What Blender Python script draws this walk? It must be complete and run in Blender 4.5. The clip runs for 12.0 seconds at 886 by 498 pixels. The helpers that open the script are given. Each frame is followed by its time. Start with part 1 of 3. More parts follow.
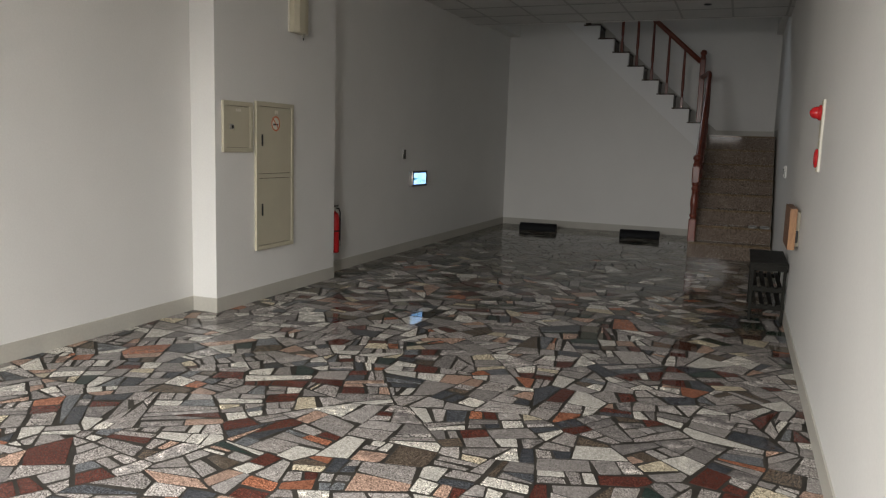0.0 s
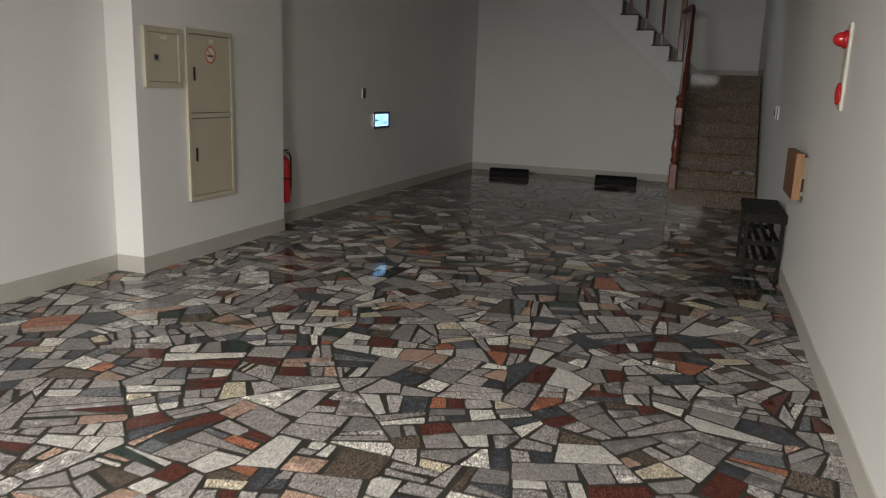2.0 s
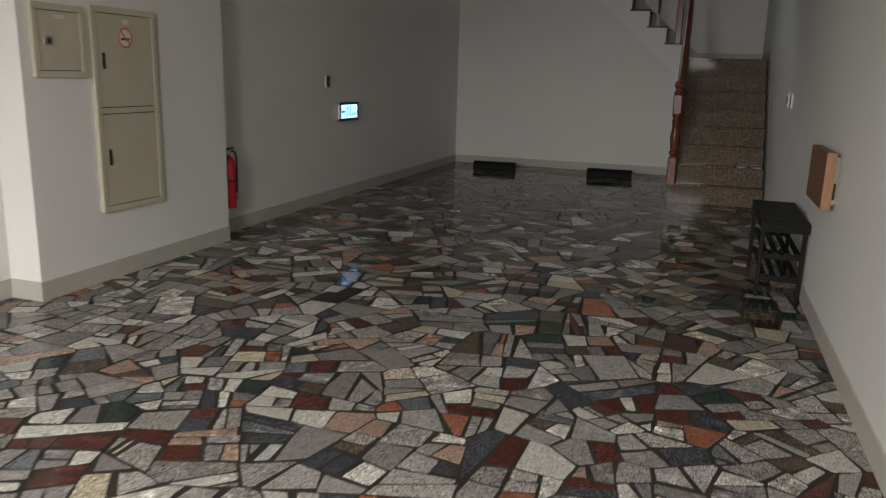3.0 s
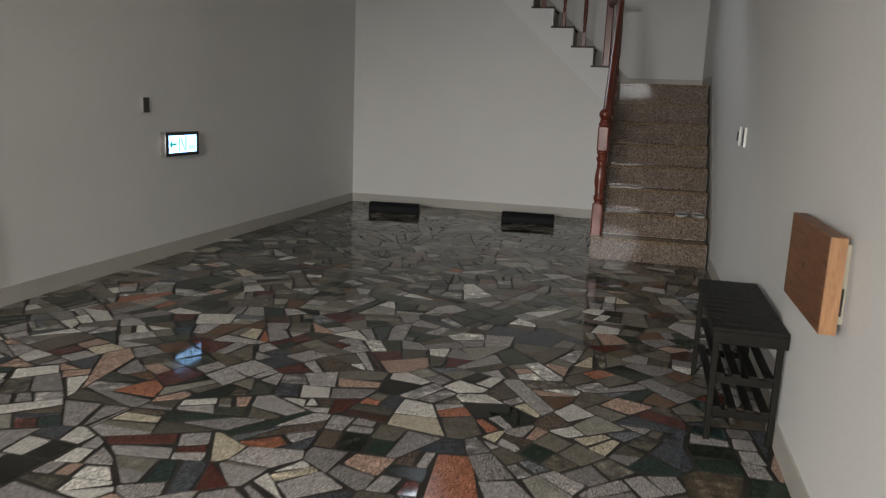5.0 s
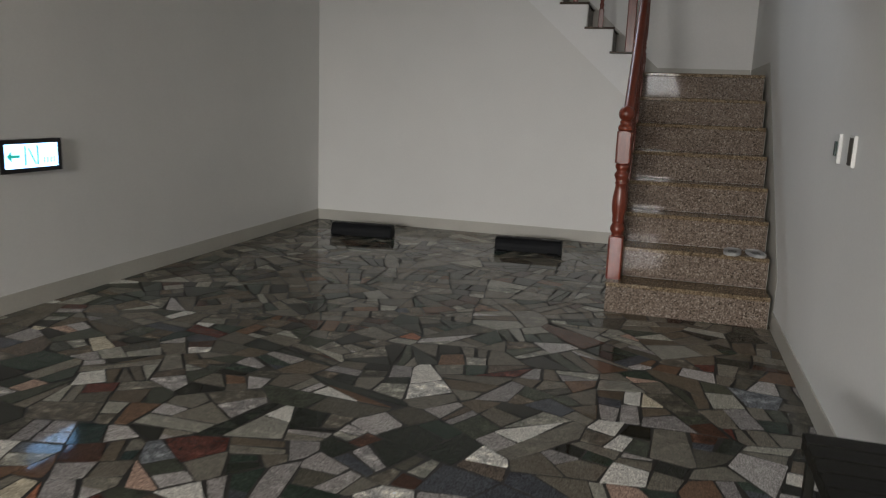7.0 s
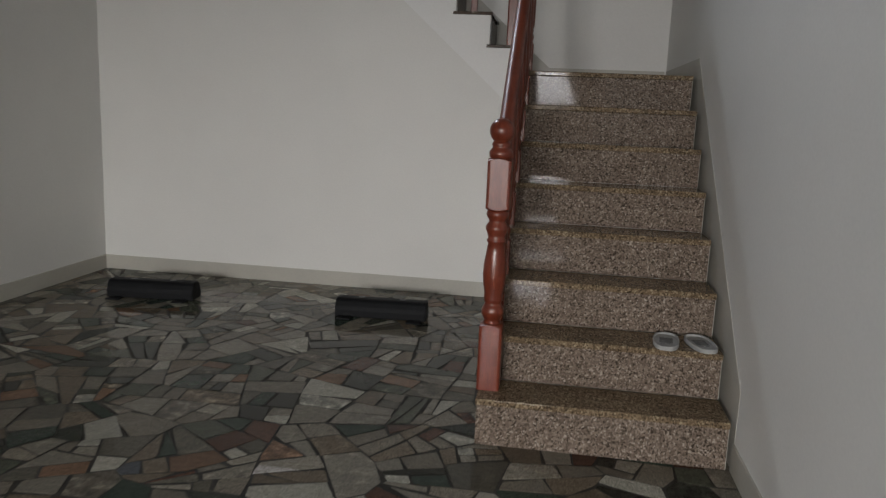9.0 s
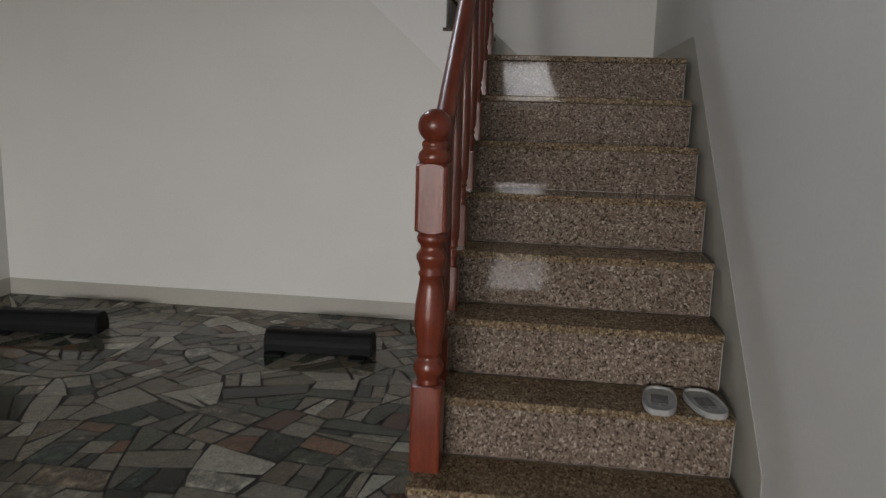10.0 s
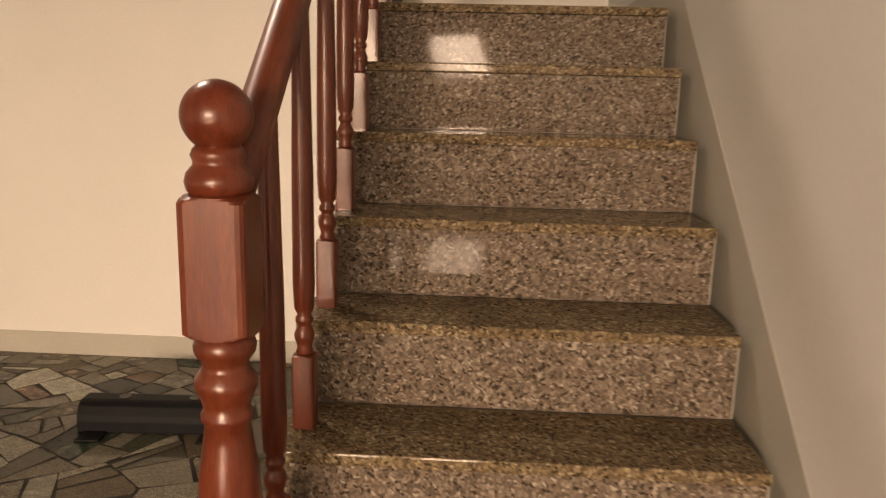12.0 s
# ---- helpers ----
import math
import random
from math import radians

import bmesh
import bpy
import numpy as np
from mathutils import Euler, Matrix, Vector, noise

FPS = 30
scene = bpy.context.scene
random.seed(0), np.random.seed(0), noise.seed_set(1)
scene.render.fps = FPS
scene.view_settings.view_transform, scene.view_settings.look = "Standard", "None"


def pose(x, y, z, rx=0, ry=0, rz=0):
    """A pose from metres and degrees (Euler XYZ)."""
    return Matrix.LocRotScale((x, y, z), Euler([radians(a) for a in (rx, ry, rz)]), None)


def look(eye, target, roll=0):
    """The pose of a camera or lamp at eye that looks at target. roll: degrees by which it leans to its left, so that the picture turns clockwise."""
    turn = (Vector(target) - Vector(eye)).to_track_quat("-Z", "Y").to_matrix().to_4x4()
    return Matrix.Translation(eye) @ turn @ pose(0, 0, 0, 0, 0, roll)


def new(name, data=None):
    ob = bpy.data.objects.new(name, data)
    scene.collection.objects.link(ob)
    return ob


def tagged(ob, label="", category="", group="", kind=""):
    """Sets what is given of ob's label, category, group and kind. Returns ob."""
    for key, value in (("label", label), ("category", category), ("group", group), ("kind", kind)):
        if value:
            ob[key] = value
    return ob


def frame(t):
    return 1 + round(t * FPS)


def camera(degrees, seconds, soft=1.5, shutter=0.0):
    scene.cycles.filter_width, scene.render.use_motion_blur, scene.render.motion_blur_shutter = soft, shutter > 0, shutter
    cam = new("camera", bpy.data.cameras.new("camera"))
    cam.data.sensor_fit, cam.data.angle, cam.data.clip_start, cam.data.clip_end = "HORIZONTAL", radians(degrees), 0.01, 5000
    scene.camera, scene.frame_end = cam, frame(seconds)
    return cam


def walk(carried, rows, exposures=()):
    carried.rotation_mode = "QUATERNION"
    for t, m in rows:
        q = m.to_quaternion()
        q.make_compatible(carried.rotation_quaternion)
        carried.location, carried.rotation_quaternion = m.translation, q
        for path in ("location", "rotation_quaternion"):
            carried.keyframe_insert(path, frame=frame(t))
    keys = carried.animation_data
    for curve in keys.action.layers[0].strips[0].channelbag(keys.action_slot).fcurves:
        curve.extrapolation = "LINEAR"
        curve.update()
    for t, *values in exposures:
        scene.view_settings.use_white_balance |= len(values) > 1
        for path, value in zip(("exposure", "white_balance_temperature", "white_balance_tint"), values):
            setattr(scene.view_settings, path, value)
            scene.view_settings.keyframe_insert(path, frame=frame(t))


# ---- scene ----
cam = camera(61.2, 12.0, soft=1.2, shutter=0.4)
PATH = [
    (0, (0.212, 0.684, 1.269), (-0.511, 2.528, 0.994), 1.8),
    (0.5, (0.237, 0.682, 1.267), (-0.473, 2.523, 0.939), 1.6),
    (1, (0.274, 0.746, 1.26), (-0.408, 2.59, 0.893), 1.6),
    (1.5, (0.163, 0.958, 1.213), (-0.479, 2.811, 0.82), 1.9),
    (2, (0.03, 1.304, 1.221), (-0.604, 3.154, 0.803), 2.0),
    (2.5, (0.001, 1.689, 1.236), (-0.644, 3.531, 0.799), 1.7),
    (3, (-0.05, 2.138, 1.233), (-0.669, 3.985, 0.782), 1.6),
    (3.5, (-0.033, 2.594, 1.228), (-0.592, 4.468, 0.81), 2.0),
    (5.5, (0.021, 4.364, 1.243), (-0.466, 6.266, 0.865), 2.3),
    (6, (0.014, 4.806, 1.251), (-0.526, 6.692, 0.862), 2.3),
    (6.5, (-0.045, 5.258, 1.229), (-0.609, 7.137, 0.841), 2.2),
    (8.5, (-0.07, 7.078, 1.273), (-0.424, 9.013, 0.912), 2.45),
    (9, (-0.079, 7.56, 1.258), (-0.37, 9.505, 0.905), 2.45),
    (9.5, (-0.014, 7.967, 1.256), (-0.275, 9.917, 0.897), 2.23),
    (10, (0.014, 8.33, 1.235), (-0.248, 10.281, 0.885), 1.75),
    (10.5, (0.034, 8.65, 1.245), (-0.22, 10.609, 0.934), 1.3),
    (11, (0.059, 8.944, 1.28), (-0.074, 10.912, 0.956), 1.8),
    (11.5, (0.076, 9.19, 1.264), (0.082, 11.155, 0.889), 1.74),
    (12, (0.051, 9.441, 1.241), (-0.045, 11.398, 0.837), 1.44),
]
EXPOSURES = [(0, -1.3, 6500, 10), (1.0, -1.24, 6500, 10), (1.5, -1.28, 6520, 10), (2.0, -1.42, 6560, 10), (3.0, -1.36, 6560, 10), (3.5, -1.15, 6500, 10), (5.5, -0.47, 6450, 10), (6.0, -0.47, 6450, 10), (6.5, -0.38, 6450, 10), (8.5, -0.15, 6400, 10), (9.5, -0.14, 6400, 11), (10.0, -0.2, 6450, 11),
             (10.5, -0.24, 6500, 12), (11.0, -0.24, 6650, 13), (11.3, 0.0, 7100, 14), (11.5, 0.48, 11000, 26), (12, 0.72, 11600, 27)]
walk(cam, [(t, look(eye, target, roll)) for t, eye, target, roll in PATH], EXPOSURES)

# ---- light ----
world = bpy.data.worlds.new("world")
scene.world = world
world.use_nodes = True
wn, wl = world.node_tree.nodes, world.node_tree.links
sky = wn.new("ShaderNodeTexSky")
sky.sky_type, sky.sun_disc = "NISHITA", False
sky.sun_elevation, sky.sun_rotation = radians(33), radians(188)
wl.new(sky.outputs[0], wn["Background"].inputs[0])
wn["Background"].inputs[1].default_value = 0.06
sun = new("sun", bpy.data.lights.new("sun", "SUN"))
sun.data.energy, sun.data.angle, sun.data.color = 1.3, radians(10), (1, 0.96, 0.9)
sun.matrix_basis = look((1.5, -10, 6.6), (0, 0, 0))


def daylight(x, z, w, h, watts, turn):
    """Sky light that comes in through one opening of the front wall."""
    lamp = bpy.data.lights.new("daylight", "AREA")
    lamp.shape, lamp.size, lamp.size_y, lamp.energy = "RECTANGLE", w, h, watts
    lamp.color, lamp.spread = DAY, radians(110)
    ob = new("daylight", lamp)
    ob.matrix_basis = pose(x, FRONT - 0.42, z, 46, 0, turn)


FRONT, DAY = -0.9, (1.0, 0.985, 0.96)
daylight(-2.33, 2.0, 1.7, 1.05, 420, -28)
daylight(-0.5, 2.0, 1.14, 1.05, 370, 24)

# added unseen lamp over the upper flight, for supposed upstairs daylight on the right wall
fill_lamp = new("stairwell_fill", bpy.data.lights.new("stairwell_fill", "AREA"))
fill_lamp.data.shape, fill_lamp.data.size, fill_lamp.data.size_y, fill_lamp.data.energy = "RECTANGLE", 0.7, 0.45, 8
fill_lamp.data.color, fill_lamp.data.spread = (0.80, 0.89, 1.0), radians(66)
fill_lamp.matrix_basis = look((-2.6, 12.95, 4.22), (0.63, 8.9, 1.05))

# ---- plan ----
XL_NEAR, XL_COL, XL = -3.49, -3.28, -3.44
XR_NEAR, XR = 0.605, 0.63
YB, YL = 12.71, 13.25            # back wall, back wall of the landing
RISE, GO = 0.19, 0.2275
RISE2, GO2 = 0.21, 0.235
NOSE1 = 10.285
LAND = 8 * RISE
CEIL, CEIL_END = 2.96, 10.98
TOP = 5.4


# ---- materials ----
def material(name, rough=0.5, metal=0.0, spec=0.5):
    m = bpy.data.materials.new(name)
    m.use_nodes = True
    b = m.node_tree.nodes["Principled BSDF"]
    b.inputs["Roughness"].default_value = rough
    b.inputs["Metallic"].default_value = metal
    b.inputs["Specular IOR Level"].default_value = spec
    return m, m.node_tree.nodes, m.node_tree.links, b


def ramp(nodes, stops, mode="LINEAR"):
    r = nodes.new("ShaderNodeValToRGB")
    r.color_ramp.interpolation = mode
    while len(r.color_ramp.elements) < len(stops):
        r.color_ramp.elements.new(1.0)
    for e, (p, c) in zip(r.color_ramp.elements, stops):
        e.position, e.color = p, (*c, 1)
    return r


def noise_node(nodes, links, scale, detail=3.0, rough=0.55, stretch=None, vector=None):
    n = nodes.new("ShaderNodeTexNoise")
    n.inputs["Scale"].default_value, n.inputs["Detail"].default_value = scale, detail
    n.inputs["Roughness"].default_value = rough
    if vector is None:
        vector = nodes.new("ShaderNodeNewGeometry").outputs["Position"]
    if stretch:
        mp = nodes.new("ShaderNodeMapping")
        mp.inputs["Scale"].default_value = stretch
        links.new(vector, mp.inputs["Vector"])
        vector = mp.outputs["Vector"]
    links.new(vector, n.inputs["Vector"])
    return n


def mix(nodes, links, kind, fac, a, b):
    m = nodes.new("ShaderNodeMix")
    m.data_type, m.blend_type = "RGBA", kind
    for slot, v in ((0, fac), (6, a), (7, b)):
        if hasattr(v, "links"):
            links.new(v, m.inputs[slot])
        elif isinstance(v, (int, float)):
            m.inputs[slot].default_value = v
        else:
            m.inputs[slot].default_value = (*v, 1)
    return m.outputs[2]


def bumped(nodes, links, b, height, strength, dist):
    bp = nodes.new("ShaderNodeBump")
    bp.inputs["Strength"].default_value, bp.inputs["Distance"].default_value = strength, dist
    links.new(height, bp.inputs["Height"])
    links.new(bp.outputs[0], b.inputs["Normal"])


def shade(name, col, rough, spread=0.12, big=1.3, fine=60.0, bump=0.15, metal=0.0, spec=0.5, stretch=None, coat=0.0):
    """A painted or plain surface with stains at one scale and grain at another."""
    m, n, l, b = material(name, rough, metal, spec)
    a = noise_node(n, l, big, 4)
    f = noise_node(n, l, fine, 4, stretch=stretch)
    lo, hi = [c * (1 - spread) for c in col], [min(1, c * (1 + spread * 0.6)) for c in col]
    r1 = ramp(n, [(0.3, lo), (0.7, hi)])
    l.new(a.outputs["Fac"], r1.inputs[0])
    r2 = ramp(n, [(0.3, (1 - spread,) * 3), (0.7, (1, 1, 1))])
    l.new(f.outputs["Fac"], r2.inputs[0])
    l.new(mix(n, l, "MULTIPLY", 1.0, r1.outputs[0], r2.outputs[0]), b.inputs["Base Color"])
    rr = n.new("ShaderNodeMapRange")
    rr.inputs[3].default_value, rr.inputs[4].default_value = max(0.03, rough - 0.06), min(1, rough + 0.08)
    l.new(a.outputs["Fac"], rr.inputs[0])
    l.new(rr.outputs[0], b.inputs["Roughness"])
    if bump:
        bumped(n, l, b, f.outputs["Fac"], bump, 0.002)
    b.inputs["Coat Weight"].default_value = coat
    b.inputs["Coat Roughness"].default_value = 0.1
    return m


WALL = shade("wall_paint", (0.78, 0.77, 0.74), 0.5, 0.045, 0.9, 90, 0.12)
STAIR_WHITE = shade("stair_side_paint", (0.84, 0.835, 0.82), 0.5, 0.04, 0.9, 90, 0.1)
SKIRT = shade("skirting_paint", (0.50, 0.48, 0.425), 0.45, 0.08, 2.0, 70, 0.1)
TILE = shade("ceiling_tile", (0.70, 0.69, 0.665), 0.85, 0.08, 1.5, 120, 0.3)
TBAR = shade("ceiling_bar", (0.38, 0.37, 0.35), 0.4, 0.06, 3, 60, 0)
GROUT = shade("grout", (0.046, 0.042, 0.036), 0.5, 0.3, 5, 120, 0.1, spec=0.06)
CONCRETE = shade("concrete", (0.3, 0.3, 0.29), 0.8, 0.2, 2, 40, 0.3)
BEIGE = shade("beige_enamel", (0.53, 0.49, 0.37), 0.42, 0.05, 4, 200, 0.05)
BEIGE_SHADE = shade("beige_enamel_shadow_gap", (0.10, 0.09, 0.065), 0.6, 0.1, 4, 100, 0)
BLACK = shade("black_plastic", (0.012, 0.012, 0.013), 0.35, 0.2, 8, 80, 0.05)
RUBBER = shade("black_rubber", (0.007, 0.0075, 0.009), 0.6, 0.3, 9, 60, 0.3, spec=0.2)
RED = shade("red_plastic", (0.55, 0.015, 0.02), 0.2, 0.12, 6, 80, 0, coat=0.4)
RED_TIN = shade("red_steel", (0.45, 0.012, 0.015), 0.3, 0.15, 6, 80, 0, coat=0.3)
CREAM = shade("cream_plastic", (0.72, 0.69, 0.60), 0.4, 0.05, 6, 80, 0)
WHITE = shade("white_plastic", (0.78, 0.77, 0.74), 0.35, 0.05, 6, 80, 0)
CHROME = shade("brushed_metal", (0.62, 0.6, 0.57), 0.3, 0.1, 8, 120, 0.05, metal=1.0)
BRONZE = shade("dark_switch_metal", (0.09, 0.085, 0.07), 0.4, 0.15, 10, 120, 0, metal=0.6)
DKGREEN = shade("dark_green_rocker", (0.012, 0.035, 0.03), 0.35, 0.1, 10, 80, 0)
ORANGE_INK = shade("orange_ink", (0.62, 0.17, 0.07), 0.5, 0.05, 6, 90, 0)
PAPER = shade("paper", (0.75, 0.70, 0.60), 0.5, 0.05, 6, 90, 0)
ESPRESSO = shade("espresso_wood", (0.0125, 0.0118, 0.0085), 0.5, 0.35, 4, 30, 0.3, stretch=(1, 12, 1), spec=0.14)


def wood(name, dark, light, rough, stretch, coat, scale=9.0):
    m, n, l, b = material(name, rough)
    w = noise_node(n, l, 3.0, 2)
    g = noise_node(n, l, scale, 6, 0.65, stretch=stretch)
    f = noise_node(n, l, scale * 7, 3, 0.6, stretch=stretch)
    r = ramp(n, [(0.28, dark), (0.5, [(p + q) / 2 for p, q in zip(dark, light)]), (0.72, light)])
    l.new(g.outputs["Fac"], r.inputs[0])
    r2 = ramp(n, [(0.3, (0.72, 0.7, 0.68)), (0.62, (1, 1, 1))])
    l.new(f.outputs["Fac"], r2.inputs[0])
    r3 = ramp(n, [(0.3, (0.82, 0.8, 0.78)), (0.7, (1, 1, 1))])
    l.new(w.outputs["Fac"], r3.inputs[0])
    c = mix(n, l, "MULTIPLY", 1.0, r.outputs[0], r2.outputs[0])
    l.new(mix(n, l, "MULTIPLY", 1.0, c, r3.outputs[0]), b.inputs["Base Color"])
    bumped(n, l, b, f.outputs["Fac"], 0.08, 0.001)
    b.inputs["Coat Weight"].default_value, b.inputs["Coat Roughness"].default_value = coat, 0.12
    return m


CHERRY = wood("red_varnished_wood", (0.125, 0.022, 0.011), (0.235, 0.052, 0.024), 0.3, (6, 6, 0.7), 0.1)
CHERRY_RAIL = wood("red_varnished_rail_wood", (0.13, 0.024, 0.012), (0.25, 0.058, 0.026), 0.4, (6, 0.8, 0.8), 0.06)
OAK = wood("oiled_oak", (0.13, 0.05, 0.019), (0.32, 0.14, 0.056), 0.5, (8, 0.9, 9), 0.05, 7)
OAK_END = wood("oak_edge", (0.27, 0.125, 0.05), (0.45, 0.24, 0.105), 0.5, (8, 9, 0.9), 0.05, 7)


def granite(name, tint=(1, 1, 1), rough=0.055, spec=0.05):
    """Pink-grey speckled polished granite."""
    m, n, l, b = material(name, rough, spec=spec)
    pos = n.new("ShaderNodeNewGeometry").outputs["Position"]
    v = n.new("ShaderNodeTexVoronoi")
    v.inputs["Scale"].default_value = 165
    d = noise_node(n, l, 40, 2)
    va = n.new("ShaderNodeVectorMath")
    va.operation = "MULTIPLY_ADD"
    va.inputs[1].default_value = (0.02, 0.02, 0.02)
    l.new(d.outputs["Color"], va.inputs[0])
    l.new(pos, va.inputs[2])
    l.new(va.outputs[0], v.inputs["Vector"])
    sp = n.new("ShaderNodeSeparateColor")
    l.new(v.outputs["Color"], sp.inputs[0])
    r = ramp(n, [(0.0, (0.075, 0.06, 0.049)), (0.1, (0.155, 0.13, 0.108)), (0.30, (0.225, 0.182, 0.153)), (0.55, (0.285, 0.236, 0.20)), (0.8, (0.37, 0.318, 0.278)), (0.93, (0.51, 0.465, 0.42))], "CONSTANT")
    l.new(sp.outputs[0], r.inputs[0])
    f = noise_node(n, l, 320, 4)
    r2 = ramp(n, [(0.35, (0.72, 0.70, 0.69)), (0.6, (1, 1, 1))])
    l.new(f.outputs["Fac"], r2.inputs[0])
    big = noise_node(n, l, 5, 4)
    r3 = ramp(n, [(0.3, (0.8, 0.79, 0.78)), (0.7, (1.0, 1.0, 1.0))])
    l.new(big.outputs["Fac"], r3.inputs[0])
    c = mix(n, l, "MULTIPLY", 1.0, r.outputs[0], r2.outputs[0])
    c = mix(n, l, "MULTIPLY", 1.0, c, r3.outputs[0])
    l.new(mix(n, l, "MULTIPLY", 1.0, c, tint), b.inputs["Base Color"])
    rr = n.new("ShaderNodeMapRange")
    rr.inputs[3].default_value, rr.inputs[4].default_value = rough - 0.04, rough + 0.03
    l.new(big.outputs["Fac"], rr.inputs[0])
    l.new(rr.outputs[0], b.inputs["Roughness"])
    return m


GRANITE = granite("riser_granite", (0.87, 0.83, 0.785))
# olive-brown treads, with some yellow of the warm stair light mixed into the tint
GRANITE_TREAD = granite("tread_granite_warm_light", (0.84, 0.745, 0.555), 0.07, 0.07)
# same granite pattern for the upper steps, at about half the tint
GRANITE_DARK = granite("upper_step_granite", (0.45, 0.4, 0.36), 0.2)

PALETTE_FRONT = [
    (0.00, (0.325, 0.302, 0.292)), (0.22, (0.41, 0.385, 0.373)), (0.39, (0.25, 0.233, 0.228)), (0.52, (0.64, 0.62, 0.575)),
    (0.67, (0.115, 0.042, 0.033)), (0.74, (0.36, 0.15, 0.09)), (0.765, (0.42, 0.29, 0.23)), (0.82, (0.075, 0.08, 0.092)),
    (0.885, (0.034, 0.052, 0.047)), (0.90, (0.12, 0.095, 0.075)), (0.945, (0.55, 0.49, 0.375)), (0.97, (0.17, 0.18, 0.195))]
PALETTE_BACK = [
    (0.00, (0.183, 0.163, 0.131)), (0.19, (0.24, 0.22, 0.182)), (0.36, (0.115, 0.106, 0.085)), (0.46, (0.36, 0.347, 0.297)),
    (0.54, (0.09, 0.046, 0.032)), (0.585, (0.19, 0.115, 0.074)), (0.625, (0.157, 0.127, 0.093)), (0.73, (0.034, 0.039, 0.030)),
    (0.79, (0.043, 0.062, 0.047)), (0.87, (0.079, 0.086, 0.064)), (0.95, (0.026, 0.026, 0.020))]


def paving(name, per_object):
    """Polished offcuts of marble, granite, brick-red and slate, one stone a piece."""
    m, n, l, b = material(name, 0.12, spec=0.36)
    geo = n.new("ShaderNodeNewGeometry")
    rnd = n.new("ShaderNodeObjectInfo").outputs["Random"] if per_object else geo.outputs["Random Per Island"]
    a, c = ramp(n, PALETTE_FRONT, "CONSTANT"), ramp(n, PALETTE_BACK, "CONSTANT")
    l.new(rnd, a.inputs[0])
    l.new(rnd, c.inputs[0])
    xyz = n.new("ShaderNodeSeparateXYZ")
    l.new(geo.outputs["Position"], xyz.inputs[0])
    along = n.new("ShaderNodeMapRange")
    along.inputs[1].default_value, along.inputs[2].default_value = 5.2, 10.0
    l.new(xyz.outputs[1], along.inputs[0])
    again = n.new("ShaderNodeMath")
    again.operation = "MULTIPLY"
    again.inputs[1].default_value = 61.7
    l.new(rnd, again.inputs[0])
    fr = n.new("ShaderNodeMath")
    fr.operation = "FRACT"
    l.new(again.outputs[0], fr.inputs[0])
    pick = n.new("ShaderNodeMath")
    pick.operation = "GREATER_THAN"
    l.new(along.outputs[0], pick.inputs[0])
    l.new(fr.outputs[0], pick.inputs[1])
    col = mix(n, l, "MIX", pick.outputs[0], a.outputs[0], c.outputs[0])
    tone = n.new("ShaderNodeMapRange")
    tone.inputs[3].default_value, tone.inputs[4].default_value = 0.74, 1.16
    l.new(fr.outputs[0], tone.inputs[0])
    s = noise_node(n, l, 150, 3, 0.75)
    r = ramp(n, [(0.40, (0.30, 0.29, 0.28)), (0.48, (0.85, 0.84, 0.83)), (0.57, (1.3, 1.3, 1.28))])
    l.new(s.outputs["Fac"], r.inputs[0])
    coarse = n.new("ShaderNodeMapRange")
    coarse.inputs[3].default_value, coarse.inputs[4].default_value = 0.4, 1.0
    l.new(fr.outputs[0], coarse.inputs[0])
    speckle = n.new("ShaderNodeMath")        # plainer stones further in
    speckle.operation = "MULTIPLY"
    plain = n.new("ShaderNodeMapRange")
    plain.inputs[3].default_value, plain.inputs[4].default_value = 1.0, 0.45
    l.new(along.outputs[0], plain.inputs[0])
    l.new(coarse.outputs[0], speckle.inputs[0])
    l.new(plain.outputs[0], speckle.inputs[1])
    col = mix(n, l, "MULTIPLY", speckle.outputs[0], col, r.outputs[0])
    fine = n.new("ShaderNodeTexVoronoi")
    fine.inputs["Scale"].default_value = 235
    l.new(geo.outputs["Position"], fine.inputs["Vector"])
    grain = n.new("ShaderNodeSeparateColor")
    l.new(fine.outputs["Color"], grain.inputs[0])
    r4 = ramp(n, [(0.0, (0.24, 0.23, 0.22)), (0.2, (0.68, 0.67, 0.66)), (0.48, (1.06, 1.06, 1.05)), (0.82, (1.55, 1.55, 1.53))], "CONSTANT")
    l.new(grain.outputs[0], r4.inputs[0])
    col = mix(n, l, "MULTIPLY", speckle.outputs[0], col, r4.outputs[0])
    vein = noise_node(n, l, 26, 5, 0.7, stretch=(1, 2.2, 1))
    r2 = ramp(n, [(0.3, (0.72, 0.71, 0.7)), (0.65, (1.08, 1.08, 1.06))])
    l.new(vein.outputs["Fac"], r2.inputs[0])
    col = mix(n, l, "MULTIPLY", 0.8, col, r2.outputs[0])
    cloud = noise_node(n, l, 17, 6, 0.62)
    r5 = ramp(n, [(0.36, (0.55, 0.56, 0.58)), (0.54, (1, 1, 1)), (0.66, (2.0, 2.0, 1.96))])
    l.new(cloud.outputs["Fac"], r5.inputs[0])
    thrice = n.new("ShaderNodeMath")
    thrice.operation = "MULTIPLY"
    thrice.inputs[1].default_value = 29.3
    l.new(rnd, thrice.inputs[0])
    sort = n.new("ShaderNodeMath")
    sort.operation = "FRACT"
    l.new(thrice.outputs[0], sort.inputs[0])
    cloudy = ramp(n, [(0.0, (0.1,) * 3), (0.62, (0.35,) * 3), (0.86, (1, 1, 1))], "CONSTANT")
    l.new(sort.outputs[0], cloudy.inputs[0])
    col = mix(n, l, "MULTIPLY", cloudy.outputs[0], col, r5.outputs[0])
